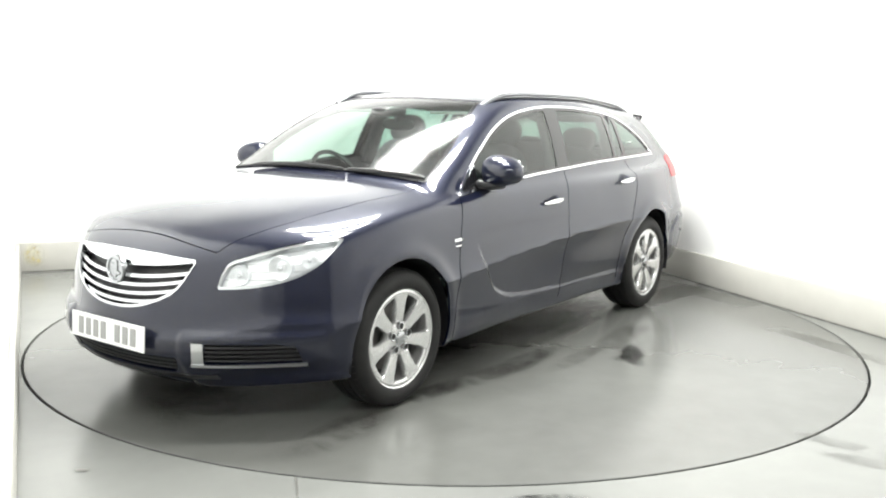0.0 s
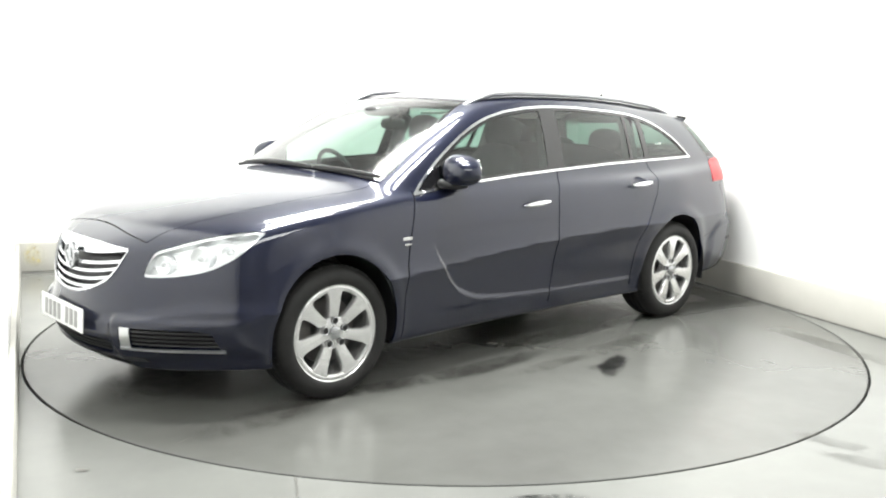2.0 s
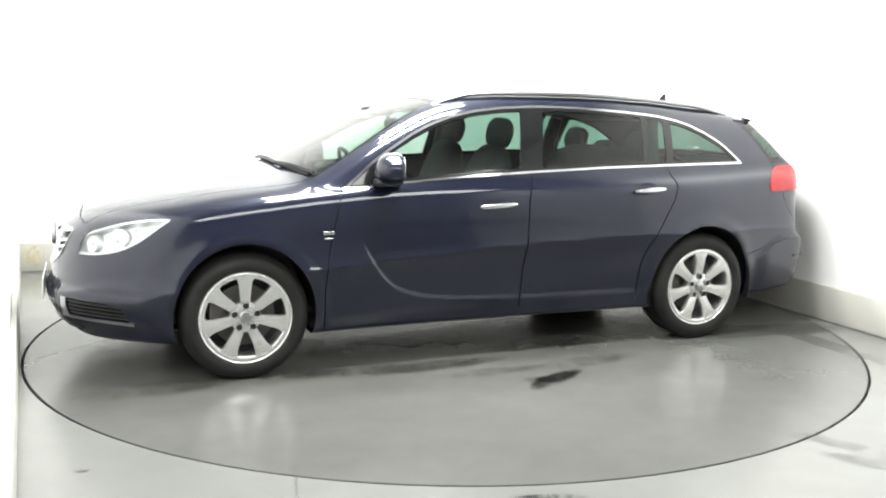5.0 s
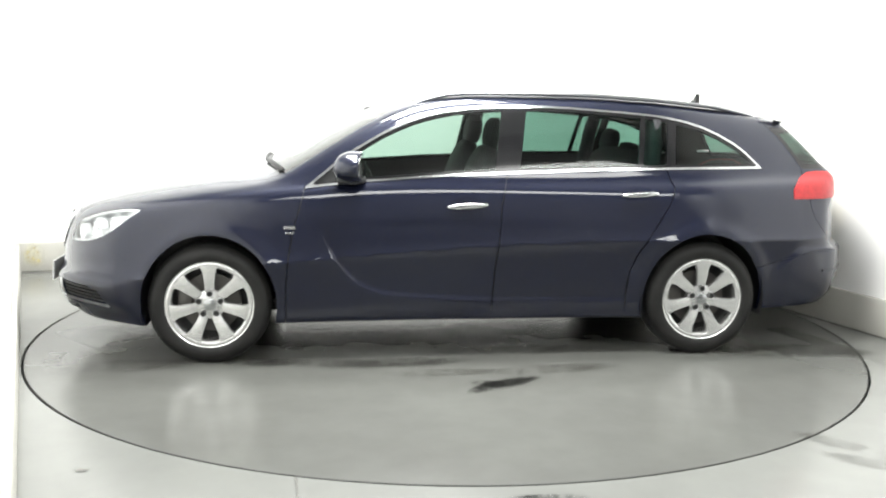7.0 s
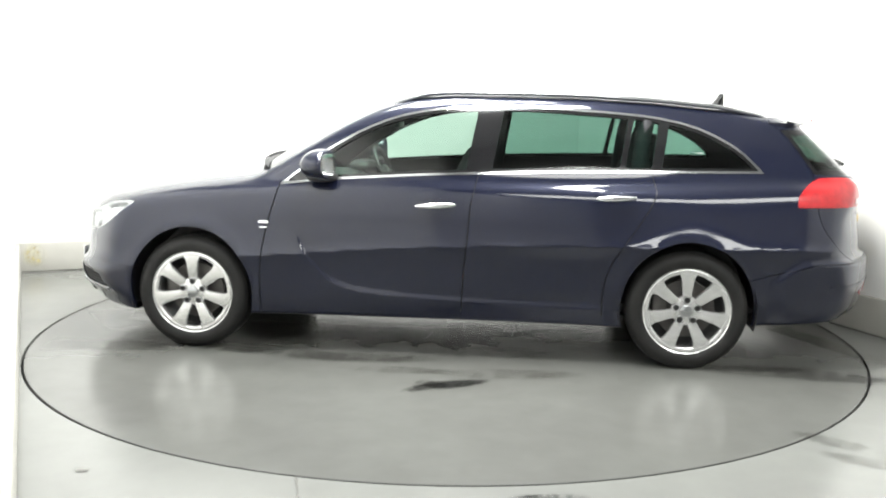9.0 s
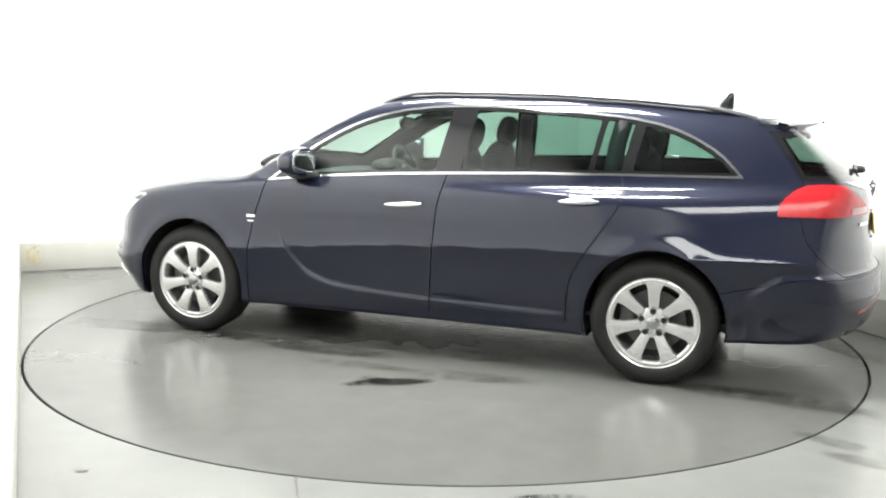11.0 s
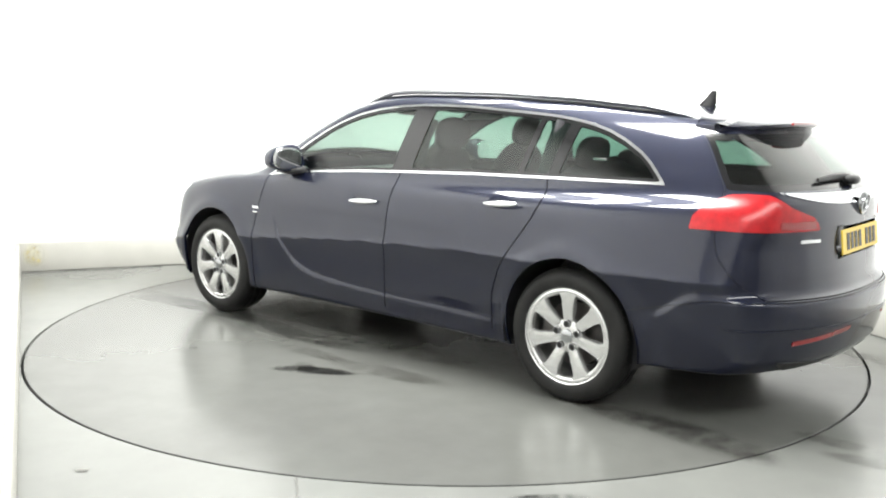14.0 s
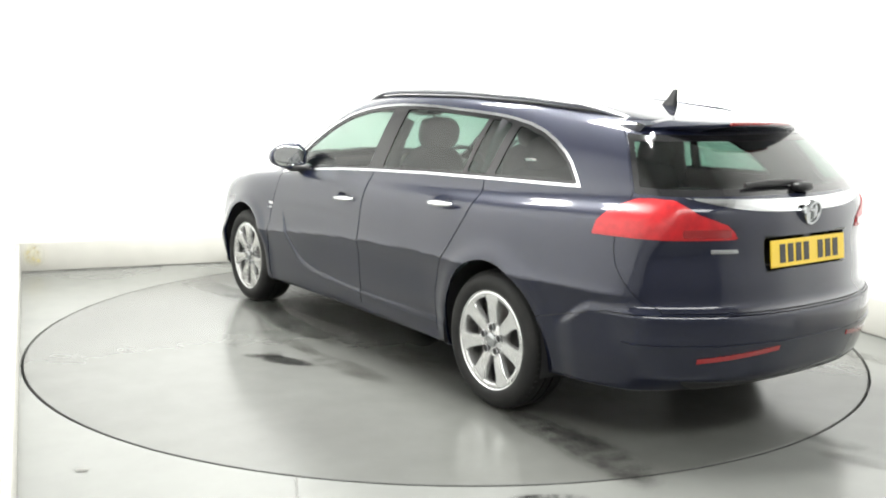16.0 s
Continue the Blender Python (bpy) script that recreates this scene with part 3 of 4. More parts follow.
fog_f = lambda x, y, z: np.maximum(np.maximum(z - 0.402 + 0.10 * np.maximum(1.30 - (x - y), 0), 0.309 - z), np.maximum(1.13 + (z - 0.305) * 0.6 - (x - y), np.maximum((x - y) - 1.715, 1.5 - x)))
fog_chrome_f = lambda x, y, z: np.maximum(np.maximum(z - 0.405, 0.292 - z), np.maximum(1.10 - (x - y), np.maximum((x - y) - 1.80, 1.5 - x)))
intake_f = lambda x, y, z: np.maximum(np.maximum(z - 0.328, 0.258 - z), np.maximum(y - 0.345 - (z - 0.26) * 0.35, 1.9 - x))
bumper_rear_f = lambda x, y, z: np.maximum(z - np.where(x < -2.05, 0.592, 0.592 - 0.25 * np.clip(x + 2.05, 0, 0.4)), x + 1.55)
GAP = 0.0035


def pair(name, S, mat, thick=0.01, label="", parents=(None, None)):
    """A part on the left side and its mirror image on the right."""
    return [skin(name, s, mat, p or car, thick, label) for s, p in zip((S, mirrored(S)), parents)]


# wheel openings and underside
half = cut(half, lambda x, y, z: np.maximum(arch(x, y, z), 0.5 - y))[1]
under, half = cut(half, lambda x, y, z: z - floor_z(x) - 0.008)
skin("underbody", both(under), BLACK, car, 0)

# side glass opening
in_side, half = cut(half, lambda x, y, z: np.maximum(np.maximum(opening(x, y, z), 0.42 - y), 0.88 - z))
trim, rest = cut(in_side, lambda x, y, z: -0.0118 - opening(x, y, z))
pair("chrome_trim", offset(trim, 0.004), CHROME, 0.012, "polished chrome trim round the side windows")
lean = lambda z: (z - 1.04) * -0.17
panes = [("front_window", GLASS, 0.74, -0.165), ("rear_window", PRIVACY, -0.305, -0.985), ("fixed_window", PRIVACY, -1.015, -1.155), ("quarter_window", PRIVACY, -1.21, -1.72)]
for name, mat, x0, x1 in panes:
    f = lambda x, y, z: np.maximum(np.maximum(x - x0 - lean(z) * (1 if x0 < 0.5 else 0), x1 + lean(z) * (1 if x1 > -1.5 else 0) - x), opening(x, y, z) + 0.027)
    pane, rest = cut(rest, f)
    pair(name, offset(pane, -0.004), mat, 0)
bm = box_bm((-0.035, -0.001, -0.006), (0.035, 0.001, 0.006))
sticker = part("window_label", bm, WHITE_PLATE, car, "small white label inside the glass", smooth=False)
sticker.matrix_basis = pose(-1.40, float(house_y(-1.40) - 1.35 * tumble(0.10)) - 0.012, 1.15, -20, 0, 2)
pair("pillar_trim", offset(rest, -0.001), GLOSS, 0.012, "gloss black window pillars")

# windscreen, rear window and lamps
screen, half = cut(half, shield_f)
frit, screen = cut(screen, lambda x, y, z: -0.022 - shield_f(x, y, z))
skin("windscreen", both(offset(screen, -0.003)), GLASS, car, 0, "green-tinted curved windscreen")
skin("windscreen_border", both(offset(frit, -0.002)), GLOSS, car, 0)

hl, half = cut(half, headlamp_f)
for s in (hl, mirrored(hl)):
    lamp = skin("headlamp", s, LENS, car, 0, "clear swept-back headlamp")
    skin("reflector", (s[0] - s[1] * 0.045, s[1], s[2]), REFLECT, lamp, 0)
    rim = inside(s, lambda x, y, z: -headlamp_f(x, np.abs(y), z) - 0.012)
    skin("bezel", offset(rim, -0.004), SATIN, lamp, 0.04)
    sy = 1 if s[0][:, 1].mean() > 0 else -1
    for k, (u, bz, r) in enumerate(((1.50, 0.685, 0.040), (1.27, 0.712, 0.050), (1.09, 0.757, 0.034))):
        near = int(np.argmin((s[0][:, 0] - np.abs(s[0][:, 1]) - u) ** 2 + (s[0][:, 2] - bz) ** 2))
        at = s[0][near] - s[1][near] * 0.030
        bm = lathe_bm([(0.0, -0.014), (r * 0.30, -0.012), (r * 0.34, 0.002), (r * 0.62, -0.002), (r * 0.9, -0.016), (r, -0.019), (r * 1.06, -0.012), (r * 1.08, 0.02)], 28)
        ob = part("lamp_bowl", bm, REFLECT, lamp, "round lamp bowl")
        ob.matrix_basis = Matrix.Translation([float(c) for c in at]) @ pose(0, 0, 0, 0, 0, 90 + sy * 32)
        dot = part("bulb", blob_bm((0, -0.014, 0), (r * 0.26, 0.012, r * 0.26), 2, 14, 8), SATIN, lamp)
        dot.matrix_basis = ob.matrix_basis
    for v in (0.665, 0.70, 0.735):
        rib = inside(s, lambda x, y, z: z - v - 0.0025, lambda x, y, z: v - 0.0025 - z)
        skin("rib", offset(rib, -0.040), SATIN, lamp, 0.006)

tl, half = cut(half, taillamp_f)
for s in (tl, mirrored(tl)):
    lamp = skin("tail_lamp", offset(s, 0.004), RED, car, 0.03, "large red wrap-round tail lamp")
    low = inside(s, lambda x, y, z: np.maximum(np.maximum(z - 0.925, 0.893 - z), 1.62 - (-x - np.abs(y))), lambda x, y, z: -x - np.abs(y) - 1.89)
    skin("lower_lens", offset(low, 0.0065), DARKRED, lamp, 0.004)

# grille opening, fog recesses, intake
gr, half = cut(half, grille_f)
surround, mouth = cut(gr, lambda x, y, z: -0.013 - grille_f(x, y, z))
fogc, half = cut(half, fog_chrome_f)
fog, fogc = cut(fogc, fog_f)
intake, half = cut(half, intake_f)

# bonnet, wings, doors, quarters, bumpers, tailgate, roof
bonnet_f = lambda x, y, z: np.maximum(np.maximum(y - bonnet_y(x), -cowl(x, y, z) + 0.012), 0.813 - 0.22 * y ** 2 - z)
bonnet, half = cut(half, lambda x, y, z: np.maximum(bonnet_f(x, y, z), 0.70 - z))
skin("bonnet", both(inside(bonnet, lambda x, y, z: bonnet_f(x, y, z) + GAP)), PAINT, car, 0.015, "long navy bonnet with crisp edges")
gate, half = cut(half, gate_f)
rg, gate = cut(gate, rear_glass_f)
rg_edge, rg = cut(rg, lambda x, y, z: -0.028 - rear_glass_f(x, y, z))
tailgate = skin("tailgate", both(cut(cut(inside(gate, lambda x, y, z: gate_f(x, y, z) + GAP), niche_f)[1], lambda x, y, z: bar_f(x, y, z) + 0.0)[1]), PAINT, car, 0.012, "navy tailgate")
skin("rear_screen", both(offset(rg, -0.003)), SCREEN, tailgate, 0, "dark-tinted rear screen")
skin("rear_screen_border", both(offset(rg_edge, -0.002)), GLOSS, tailgate, 0)
skin("chrome_bar", both(offset(inside(gate, bar_f), 0.006)), CHROME, tailgate, 0.014, "chrome bar across the tailgate")
niche = both(inside(gate, niche_f))
skin("plate_niche", (niche[0] + np.array((0.085, 0, 0)), niche[1], niche[2]), GLOSS, tailgate, 0)
bm = box_bm((-2.395, -0.27, 0.746), (-2.31, 0.27, 0.753), 0.003)
add_bm(bm, box_bm((-2.385, -0.28, 0.886), (-2.31, 0.28, 0.894), 0.003))
for y in (-0.283, 0.273):
    add_bm(bm, box_bm((-2.365, y, 0.75), (-2.31, y + 0.010, 0.89), 0.003))
part("niche_edge", bm, GLOSS, tailgate)

bumper, half = cut(half, lambda x, y, z: np.maximum(z - wing_low(x) - np.maximum(x - 1.95, 0) * 3, 1.45 - x))
nose, half = cut(half, lambda x, y, z: np.maximum(2.03 - x, np.maximum(z - 0.90, y - 0.56)))
bump_s = both((np.concatenate([bumper[0], nose[0]]), np.concatenate([bumper[1], nose[1]]), np.concatenate([bumper[2], nose[2] + len(bumper[0])])))
front_bumper = skin("front_bumper", bump_s, PAINT, car, 0.02, "navy front bumper")
rb, half = cut(half, lambda x, y, z: bumper_rear_f(x, y, z))
rear_bumper = skin("rear_bumper", both(inside(rb, lambda x, y, z: bumper_rear_f(x, y, z) + GAP)), PAINT, car, 0.02, "navy rear bumper with red reflectors")

low_side, roof = cut(half, lambda x, y, z: np.where((x < 0.868) & (x > -1.78), z - glass_low(x) - 0.004, np.where(x > 0, z - 1.3, z - 1.052)))
wing, low_side = cut(low_side, lambda x, y, z: a_gap(z) - x)
wing_skin = inside(wing, lambda x, y, z: a_gap(z) + GAP - x)
wings = pair("front_wing", wing_skin, PAINT, 0.012)
skin("roof", both(roof), PAINT, car, 0.012, "navy roof panel")


def door(S, name, f, x0, x1, z0):
    """A door with its scooped cup behind the handle."""
    S = inside(S, f)
    cup_f = lambda x, y, z: ((x - (x0 + x1) / 2 - 0.01) / 0.086) ** 2 + ((z - z0 - 0.006) / 0.034) ** 2 - 1
    cup, S = cut(S, cup_f)
    r2 = np.clip(cup_f(*cup[0].T) + 1, 0, 1)
    ends = []
    for side in (1, -1):
        flip = (lambda s: s) if side > 0 else mirrored
        ob = skin(name, flip(S), PAINT, car, 0.015)
        bowl = (cup[0] - cup[1] * (0.042 * (1 - r2))[:, None], cup[1], cup[2])
        skin("handle_cup", flip(bowl), PAINT, ob, 0)
        y = float(side_y(np.array([(x0 + x1) / 2]), np.array([z0]))[0])
        bm = blob_bm((0, 0, 0), (abs(x1 - x0) / 2, 0.011, 0.0155), 3.0, 28, 12, lambda c: Vector((c.x, c.y + 0.7 * (1 - c.x * c.x) - 0.2, c.z * (1 - 0.25 * c.x * c.x))))
        h = part("door_handle", bm, CHROME, ob, "chrome door handle")
        h.matrix_basis = Matrix.Translation(((x0 + x1) / 2, side * (y + 0.017), z0)) @ pose(0, 0, 0, 0, 3, 0) @ Matrix.Diagonal((1, side, 1, 1))
        ends.append(ob)
    return ends


sill, low_side = cut(low_side, lambda x, y, z: np.maximum(z - 0.262 - 0.012 * (0 - x), np.maximum(x - 0.99, -1.02 - x)))
pair("sill", sill, PAINT, 0.01)
door(low_side, "front_door", lambda x, y, z: np.maximum(x - a_gap(z) + GAP, b_gap(z) + GAP - x), 0.105, -0.12, 0.851)
door(low_side, "rear_door", lambda x, y, z: np.maximum(x - b_gap(z) + GAP, c_gap(z) + GAP - x), -0.865, -1.077, 0.917)
quarter = inside(low_side, lambda x, y, z: x - c_gap(z) + GAP)
quarters = pair("rear_quarter", quarter, PAINT, 0.012)

# dark shell behind the seams
V, N, F = nets((-2.62, -0.06, 0.1), (2.5, 1.0, 1.56), 0.04)
shell = cut((V, N, np.concatenate([F[:, [0, 1, 2]], F[:, [0, 2, 3]]])), lambda x, y, z: -y)[0]
for f in (lambda x, y, z: np.maximum(arch(x, y, z) - 0.01, 0.45 - y), lambda x, y, z: np.maximum(np.maximum(opening(x, y, z) + 0.01, 0.42 - y), 0.88 - z),
          lambda x, y, z: shield_f(x, y, z) + 0.005, lambda x, y, z: rear_glass_f(x, y, z) + 0.005, lambda x, y, z: headlamp_f(x, y, z) - 0.02, lambda x, y, z: niche_f(x, y, z) - 0.04,
          lambda x, y, z: grille_f(x, y, z) - 0.02, lambda x, y, z: fog_f(x, y, z) - 0.02, lambda x, y, z: intake_f(x, y, z) - 0.02,
          lambda x, y, z: np.minimum(((x + 0.0) / 0.14) ** 2 + ((z - 0.85) / 0.06) ** 2, ((x + 0.97) / 0.14) ** 2 + ((z - 0.92) / 0.06) ** 2) - 1):
    shell = cut(shell, f)[1]
low_shell, high_shell = cut(shell, lambda x, y, z: z - 1.30)
skin("inner_shell", both(offset(low_shell, -0.016)), BLACK, car, 0)
skin("headlining", both(offset(high_shell, -0.02)), HEADLINER, car, 0, "pale grey headlining")


def surf_x(y, z, front=True):
    """Where the body's nose or tail lies, at this width and height."""
    lo, hi = (1.0, 2.6) if front else (-2.7, -1.0)
    xs = np.linspace(lo, hi, 1600)
    f = body(xs, np.full_like(xs, y), np.full_like(xs, z))
    return float(xs[f < 0].max() if front else xs[f < 0].min())


def surf_z(x, y):
    zs = np.linspace(0.6, 1.6, 1000)
    f = body(np.full_like(zs, x), np.full_like(zs, y), zs)
    return float(zs[f < 0].max())


# grille: chrome surround and bars before a dark mouth, round badge
grille = skin("grille", both(offset(surround, 0.006)), CHROME, car, 0.03, "chrome grille with five bright bars")
m2 = both(mouth)
skin("mouth", (m2[0] - np.array((0.05, 0, 0)), m2[1], m2[2]), BLACK, grille, 0)
header = inside(mouth, lambda x, y, z: 0.690 + 0.035 * (y / 0.4) ** 2 - z)
skin("bar", both(offset(header, 0.002)), CHROME, grille, 0.02)
for z0, droop in ((0.655, 0.030), (0.617, 0.036), (0.580, 0.040), (0.545, 0.042)):
    strip = inside(mouth, lambda x, y, z: z - z0 - droop * (y / 0.36) ** 2, lambda x, y, z: z0 - 0.0145 + droop * (y / 0.36) ** 2 - z)
    skin("bar", both(offset(strip, -0.004)), CHROME, grille, 0.025)
bx = surf_x(0, 0.668)
bm = lathe_bm([(0.0, -0.012), (0.046, -0.010), (0.049, -0.016), (0.059, -0.016), (0.063, -0.008), (0.063, 0.006)], 40)
add_bm(bm, blob_bm((0.004, -0.013, 0.002), (0.014, 0.006, 0.040), 2, 16, 10))
add_bm(bm, blob_bm((-0.014, -0.013, 0.012), (0.022, 0.006, 0.011), 2, 16, 10))
add_bm(bm, blob_bm((0.018, -0.013, -0.014), (0.020, 0.006, 0.010), 2, 16, 10))
badge = part("badge", bm, BADGE, grille, "round dull chrome badge")
badge.matrix_basis = pose(bx + 0.008, 0, 0.668, 0, 8, 90)
bm = bmesh.new()
bm.from_mesh(badge.data)
bmesh.ops.scale(bm, vec=(0.85, 1, 0.85), verts=bm.verts)
back_badge = part("badge", bm, BADGE, tailgate, "round dull chrome badge")
back_badge.matrix_basis = pose(surf_x(0, 0.975, False) - 0.010, 0, 0.978, 0, 0, -90) @ pose(0, 0, 0, 10, 0, 0)

# fog lamp recesses with dark slats and a chrome foot, and the low intake
fog_frame = pair("fog_surround", offset(fogc, -0.001), PAINT, 0.02)
for s, fr in zip((fog, mirrored(fog)), fog_frame):
    skin("recess", offset(s, -0.035), BLACK, fr, 0)
    for k in range(4):
        z0 = 0.322 + 0.021 * k
        slat = inside(s, lambda x, y, z: z - z0 - 0.0055, lambda x, y, z: z0 - 0.0055 - z)
        skin("slat", offset(slat, -0.008), BLACK, fr, 0.02)
foot = inside(fogc, lambda x, y, z: z - 0.3105, lambda x, y, z: 0.2985 - z, lambda x, y, z: 1.11 - (x - y), lambda x, y, z: (x - y) - 1.79)
foot2 = inside(fogc, lambda x, y, z: z - 0.402, lambda x, y, z: 0.3106 - z, lambda x, y, z: 1.716 - (x - y), lambda x, y, z: (x - y) - 1.785)
for s, fr in zip((foot, mirrored(foot)), fog_frame):
    skin("chrome_strip", offset(s, 0.007), SATIN, fr, 0.010, "thin bright metal strip")
for s, fr in zip((foot2, mirrored(foot2)), fog_frame):
    skin("chrome_end", offset(s, 0.003), SATIN, fr, 0.008)
it = both(intake)
low_intake = skin("low_intake", offset(it, -0.03), BLACK, front_bumper, 0)
for k in range(3):
    z0 = 0.275 + 0.019 * k
    skin("slat", both(offset(inside(intake, lambda x, y, z: z - z0 - 0.005, lambda x, y, z: z0 - 0.005 - z), -0.004)), BLACK, front_bumper, 0.02)
lip = inside(bumper, lambda x, y, z: z - 0.256, lambda x, y, z: 0.238 - z, lambda x, y, z: np.maximum(1.9 - x, y - 0.5))
skin("lip", both(offset(lip, 0.006)), BLACK, front_bumper, 0.008)

# rear bumper details
for s in (1, -1):
    refl = inside(rb, lambda x, y, z: z - 0.438 + 0.10 * (y - 0.42), lambda x, y, z: 0.418 - 0.10 * (y - 0.42) - z, lambda x, y, z: 0.24 - y, lambda x, y, z: y - 0.60, lambda x, y, z: x + 2.0)
    refl = refl if s > 0 else mirrored(refl)
    skin("reflector", offset(refl, 0.004), DARKRED, rear_bumper, 0.006, "red reflector strip")
# Black strip laid on the navy bumper for the shade along its bottom.
shade_strip = inside(rb, lambda x, y, z: np.maximum(z - 0.30 - 0.03 * (y / 0.7) ** 2, x + 2.28))
skin("lower_valance", both(offset(shade_strip, 0.003)), BLACK, rear_bumper, 0.006)
ledge = inside(rb, lambda x, y, z: z - 0.474, lambda x, y, z: 0.462 - z, lambda x, y, z: x + 2.12)
skin("bumper_crease", both(offset(ledge, 0.007)), PAINT, rear_bumper, 0.007)


# number plates, their characters as plain bars
def plate(x, z0, face, tilt, mat, ink):
    bm = box_bm((-0.26, -0.004, -0.056), (0.26, 0.004, 0.056), 0.003)
    ob = part("number_plate", bm, mat, car, "number plate with dark bars", smooth=False)
    ob.matrix_basis = pose(x, 0, z0, 0, 0, face) @ pose(0, 0, 0, tilt, 0, 0)
    for k, u in enumerate((-0.205, -0.150, -0.095, -0.040, 0.060, 0.115, 0.170)):
        bar = part("bar", box_bm((u, -0.0065, -0.038), (u + 0.036, -0.0035, 0.038)), ink, ob, smooth=False)
    return ob


plate(2.322, 0.402, 90, -3, WHITE_PLATE, PALE_INK)
plate(-2.395, 0.818, -90, -7, YELLOW_PLATE, INK)
script = part("model_script", box_bm((-0.06, -0.004, -0.008), (0.06, 0.0, 0.008), 0.002), CHROME, tailgate, "small chrome lettering as a plain bar", smooth=False)
script.matrix_basis = pose(surf_x(0.47, 0.838, False) - 0.003, 0.47, 0.838, 0, 0, -90 - 22)


# spoiler with the high brake lamp
def spoiler():
    bm = bmesh.new()
    rows = []
    for i in range(25):
        y = -0.535 + 1.07 * i / 24
        q = abs(y) / 0.535
        tail = -2.135 + 0.20 * q ** 2.2
        front = -1.86 + 0.06 * q
        zt = surf_z(-1.90, min(abs(y), 0.5)) - 0.002
        zr = 1.338 - 0.022 * q ** 2
        drop = 0.016 if q < 0.98 else 0.01
        pts = [(front, zt + 0.004), (-1.95, zt + 0.004 - 0.2 * (zt - zr)), ((front + tail) / 2 - 0.03, zr + 0.016), (tail + 0.02, zr + 0.004), (tail, zr - 0.004), (tail + 0.006, zr - drop), (tail + 0.05, zr - 0.034), (-1.99, zr - 0.05), (-1.95, zr - 0.07), (front, zt - 0.05)]
        rows.append([bm.verts.new((x, y, z)) for x, z in pts])
    for a, b in zip(rows, rows[1:]):
        for k in range(len(a)):
            j = (k + 1) % len(a)
            bm.faces.new((a[k], a[j], b[j], b[k]))
    bm.faces.new(rows[0])
    bm.faces.new(rows[-1][::-1])
    return bm


wing_ob = part("roof_spoiler", spoiler(), PAINT, tailgate, "navy roof spoiler")
part("brake_lamp", tube_bm([(-2.136 + 0.17 * (abs(y) / 0.555) ** 2.2, y, 1.333 - 0.022 * (abs(y) / 0.555) ** 2) for y in np.linspace(-0.2, 0.2, 9)], 0.007, 6), DARKRED, wing_ob)


# roof rails, aerial fin
for s in (1, -1):
    pts, rad = [], []
    for i in range(41):
        t = i / 40
        x = 0.27 - 2.06 * t
        y = 0.545 + 0.035 * math.sin(math.pi * min(1, t * 1.4)) - 0.25 * max(0, t - 0.6) ** 1.3
        rise = 0.030 * min(1, (t / 0.10)) ** 0.8 * min(1, ((1 - t) / 0.12)) ** 0.8
        pts.append((x, s * y, surf_z(x, y) + rise - 0.006))
        rad.append(0.016)
    rail = part("roof_rail", tube_bm(pts, rad, 10, 0.8), RAIL, car, "satin silver roof rail")
    base = [(p[0], p[1], surf_z(p[0], abs(p[1])) + 0.002) for p in pts]
    part("rail_foot", tube_bm(base[1:-1], 0.011, 8, 0.6), BLACK, rail)
bm = bmesh.new()
rows = []
for t in np.linspace(0, 1, 9):
    x0, x1, w = -1.53 - 0.095 * t ** 0.7, -1.655 + 0.004 * t, 0.018 * (1 - t) ** 0.8 + 0.002
    z = surf_z(-1.58, 0) - 0.012 + 0.086 * t
    n = 14
    rows.append([bm.verts.new(((x0 + x1) / 2 + (x0 - x1) / 2 * math.cos(2 * math.pi * k / n), w * math.sin(2 * math.pi * k / n), z)) for k in range(n)])
for a, b in zip(rows, rows[1:]):
    for k in range(14):
        bm.faces.new((a[k], a[(k + 1) % 14], b[(k + 1) % 14], b[k]))
bm.faces.new(rows[-1])
part("aerial_fin", bm, GLOSS, car, "black shark-fin aerial")

# door mirrors
for s in (1, -1):
    bend = lambda c: Vector((c.x if c.x > -0.45 else -0.45 - 0.15 * (abs(c.x) - 0.45), c.y, c.z * (1 - 0.22 * c.y) - 0.10 * (1 - c.z * c.z) + 0.05))
    mir = part("door_mirror", blob_bm((0, 0, 0), (0.096, 0.116, 0.080), 2.5, 32, 18, bend), PAINT, car, "navy door mirror")
    mir.matrix_basis = Matrix.Translation((0.615, s * 0.922, 1.056)) @ pose(0, 0, 0, 0, 0, s * -12) @ Matrix.Diagonal((1, s, 1, 1))
    gl = part("mirror_glass", blob_bm((-0.050, 0.0, 0.004), (0.004, 0.094, 0.062), 3.0), MIRROR, mir)
    part("mirror_foot", blob_bm((0.02, -0.075, -0.068), (0.075, 0.085, 0.026), 3.0), BLACK, mir)
    bm = bmesh.new()
    tri = [(0.825, 0.955), (0.665, 0.972), (0.665, 1.085)]
    yo = lambda x, z: float(house_y(np.array([x]))[0] - tumble(np.array([z - float(belt_z(np.array([x]))[0])]))[0])
    a = [bm.verts.new((x, s * (yo(x, z) + 0.004), z)) for x, z in tri]
    b = [bm.verts.new((x, s * (yo(x, z) - 0.02), z)) for x, z in tri]
    bm.faces.new(a)
    bm.faces.new(b[::-1])
    for k in range(3):
        bm.faces.new((a[k], a[(k + 1) % 3], b[(k + 1) % 3], b[k]))
    part("mirror_sail", bm, GLOSS, car, smooth=False)

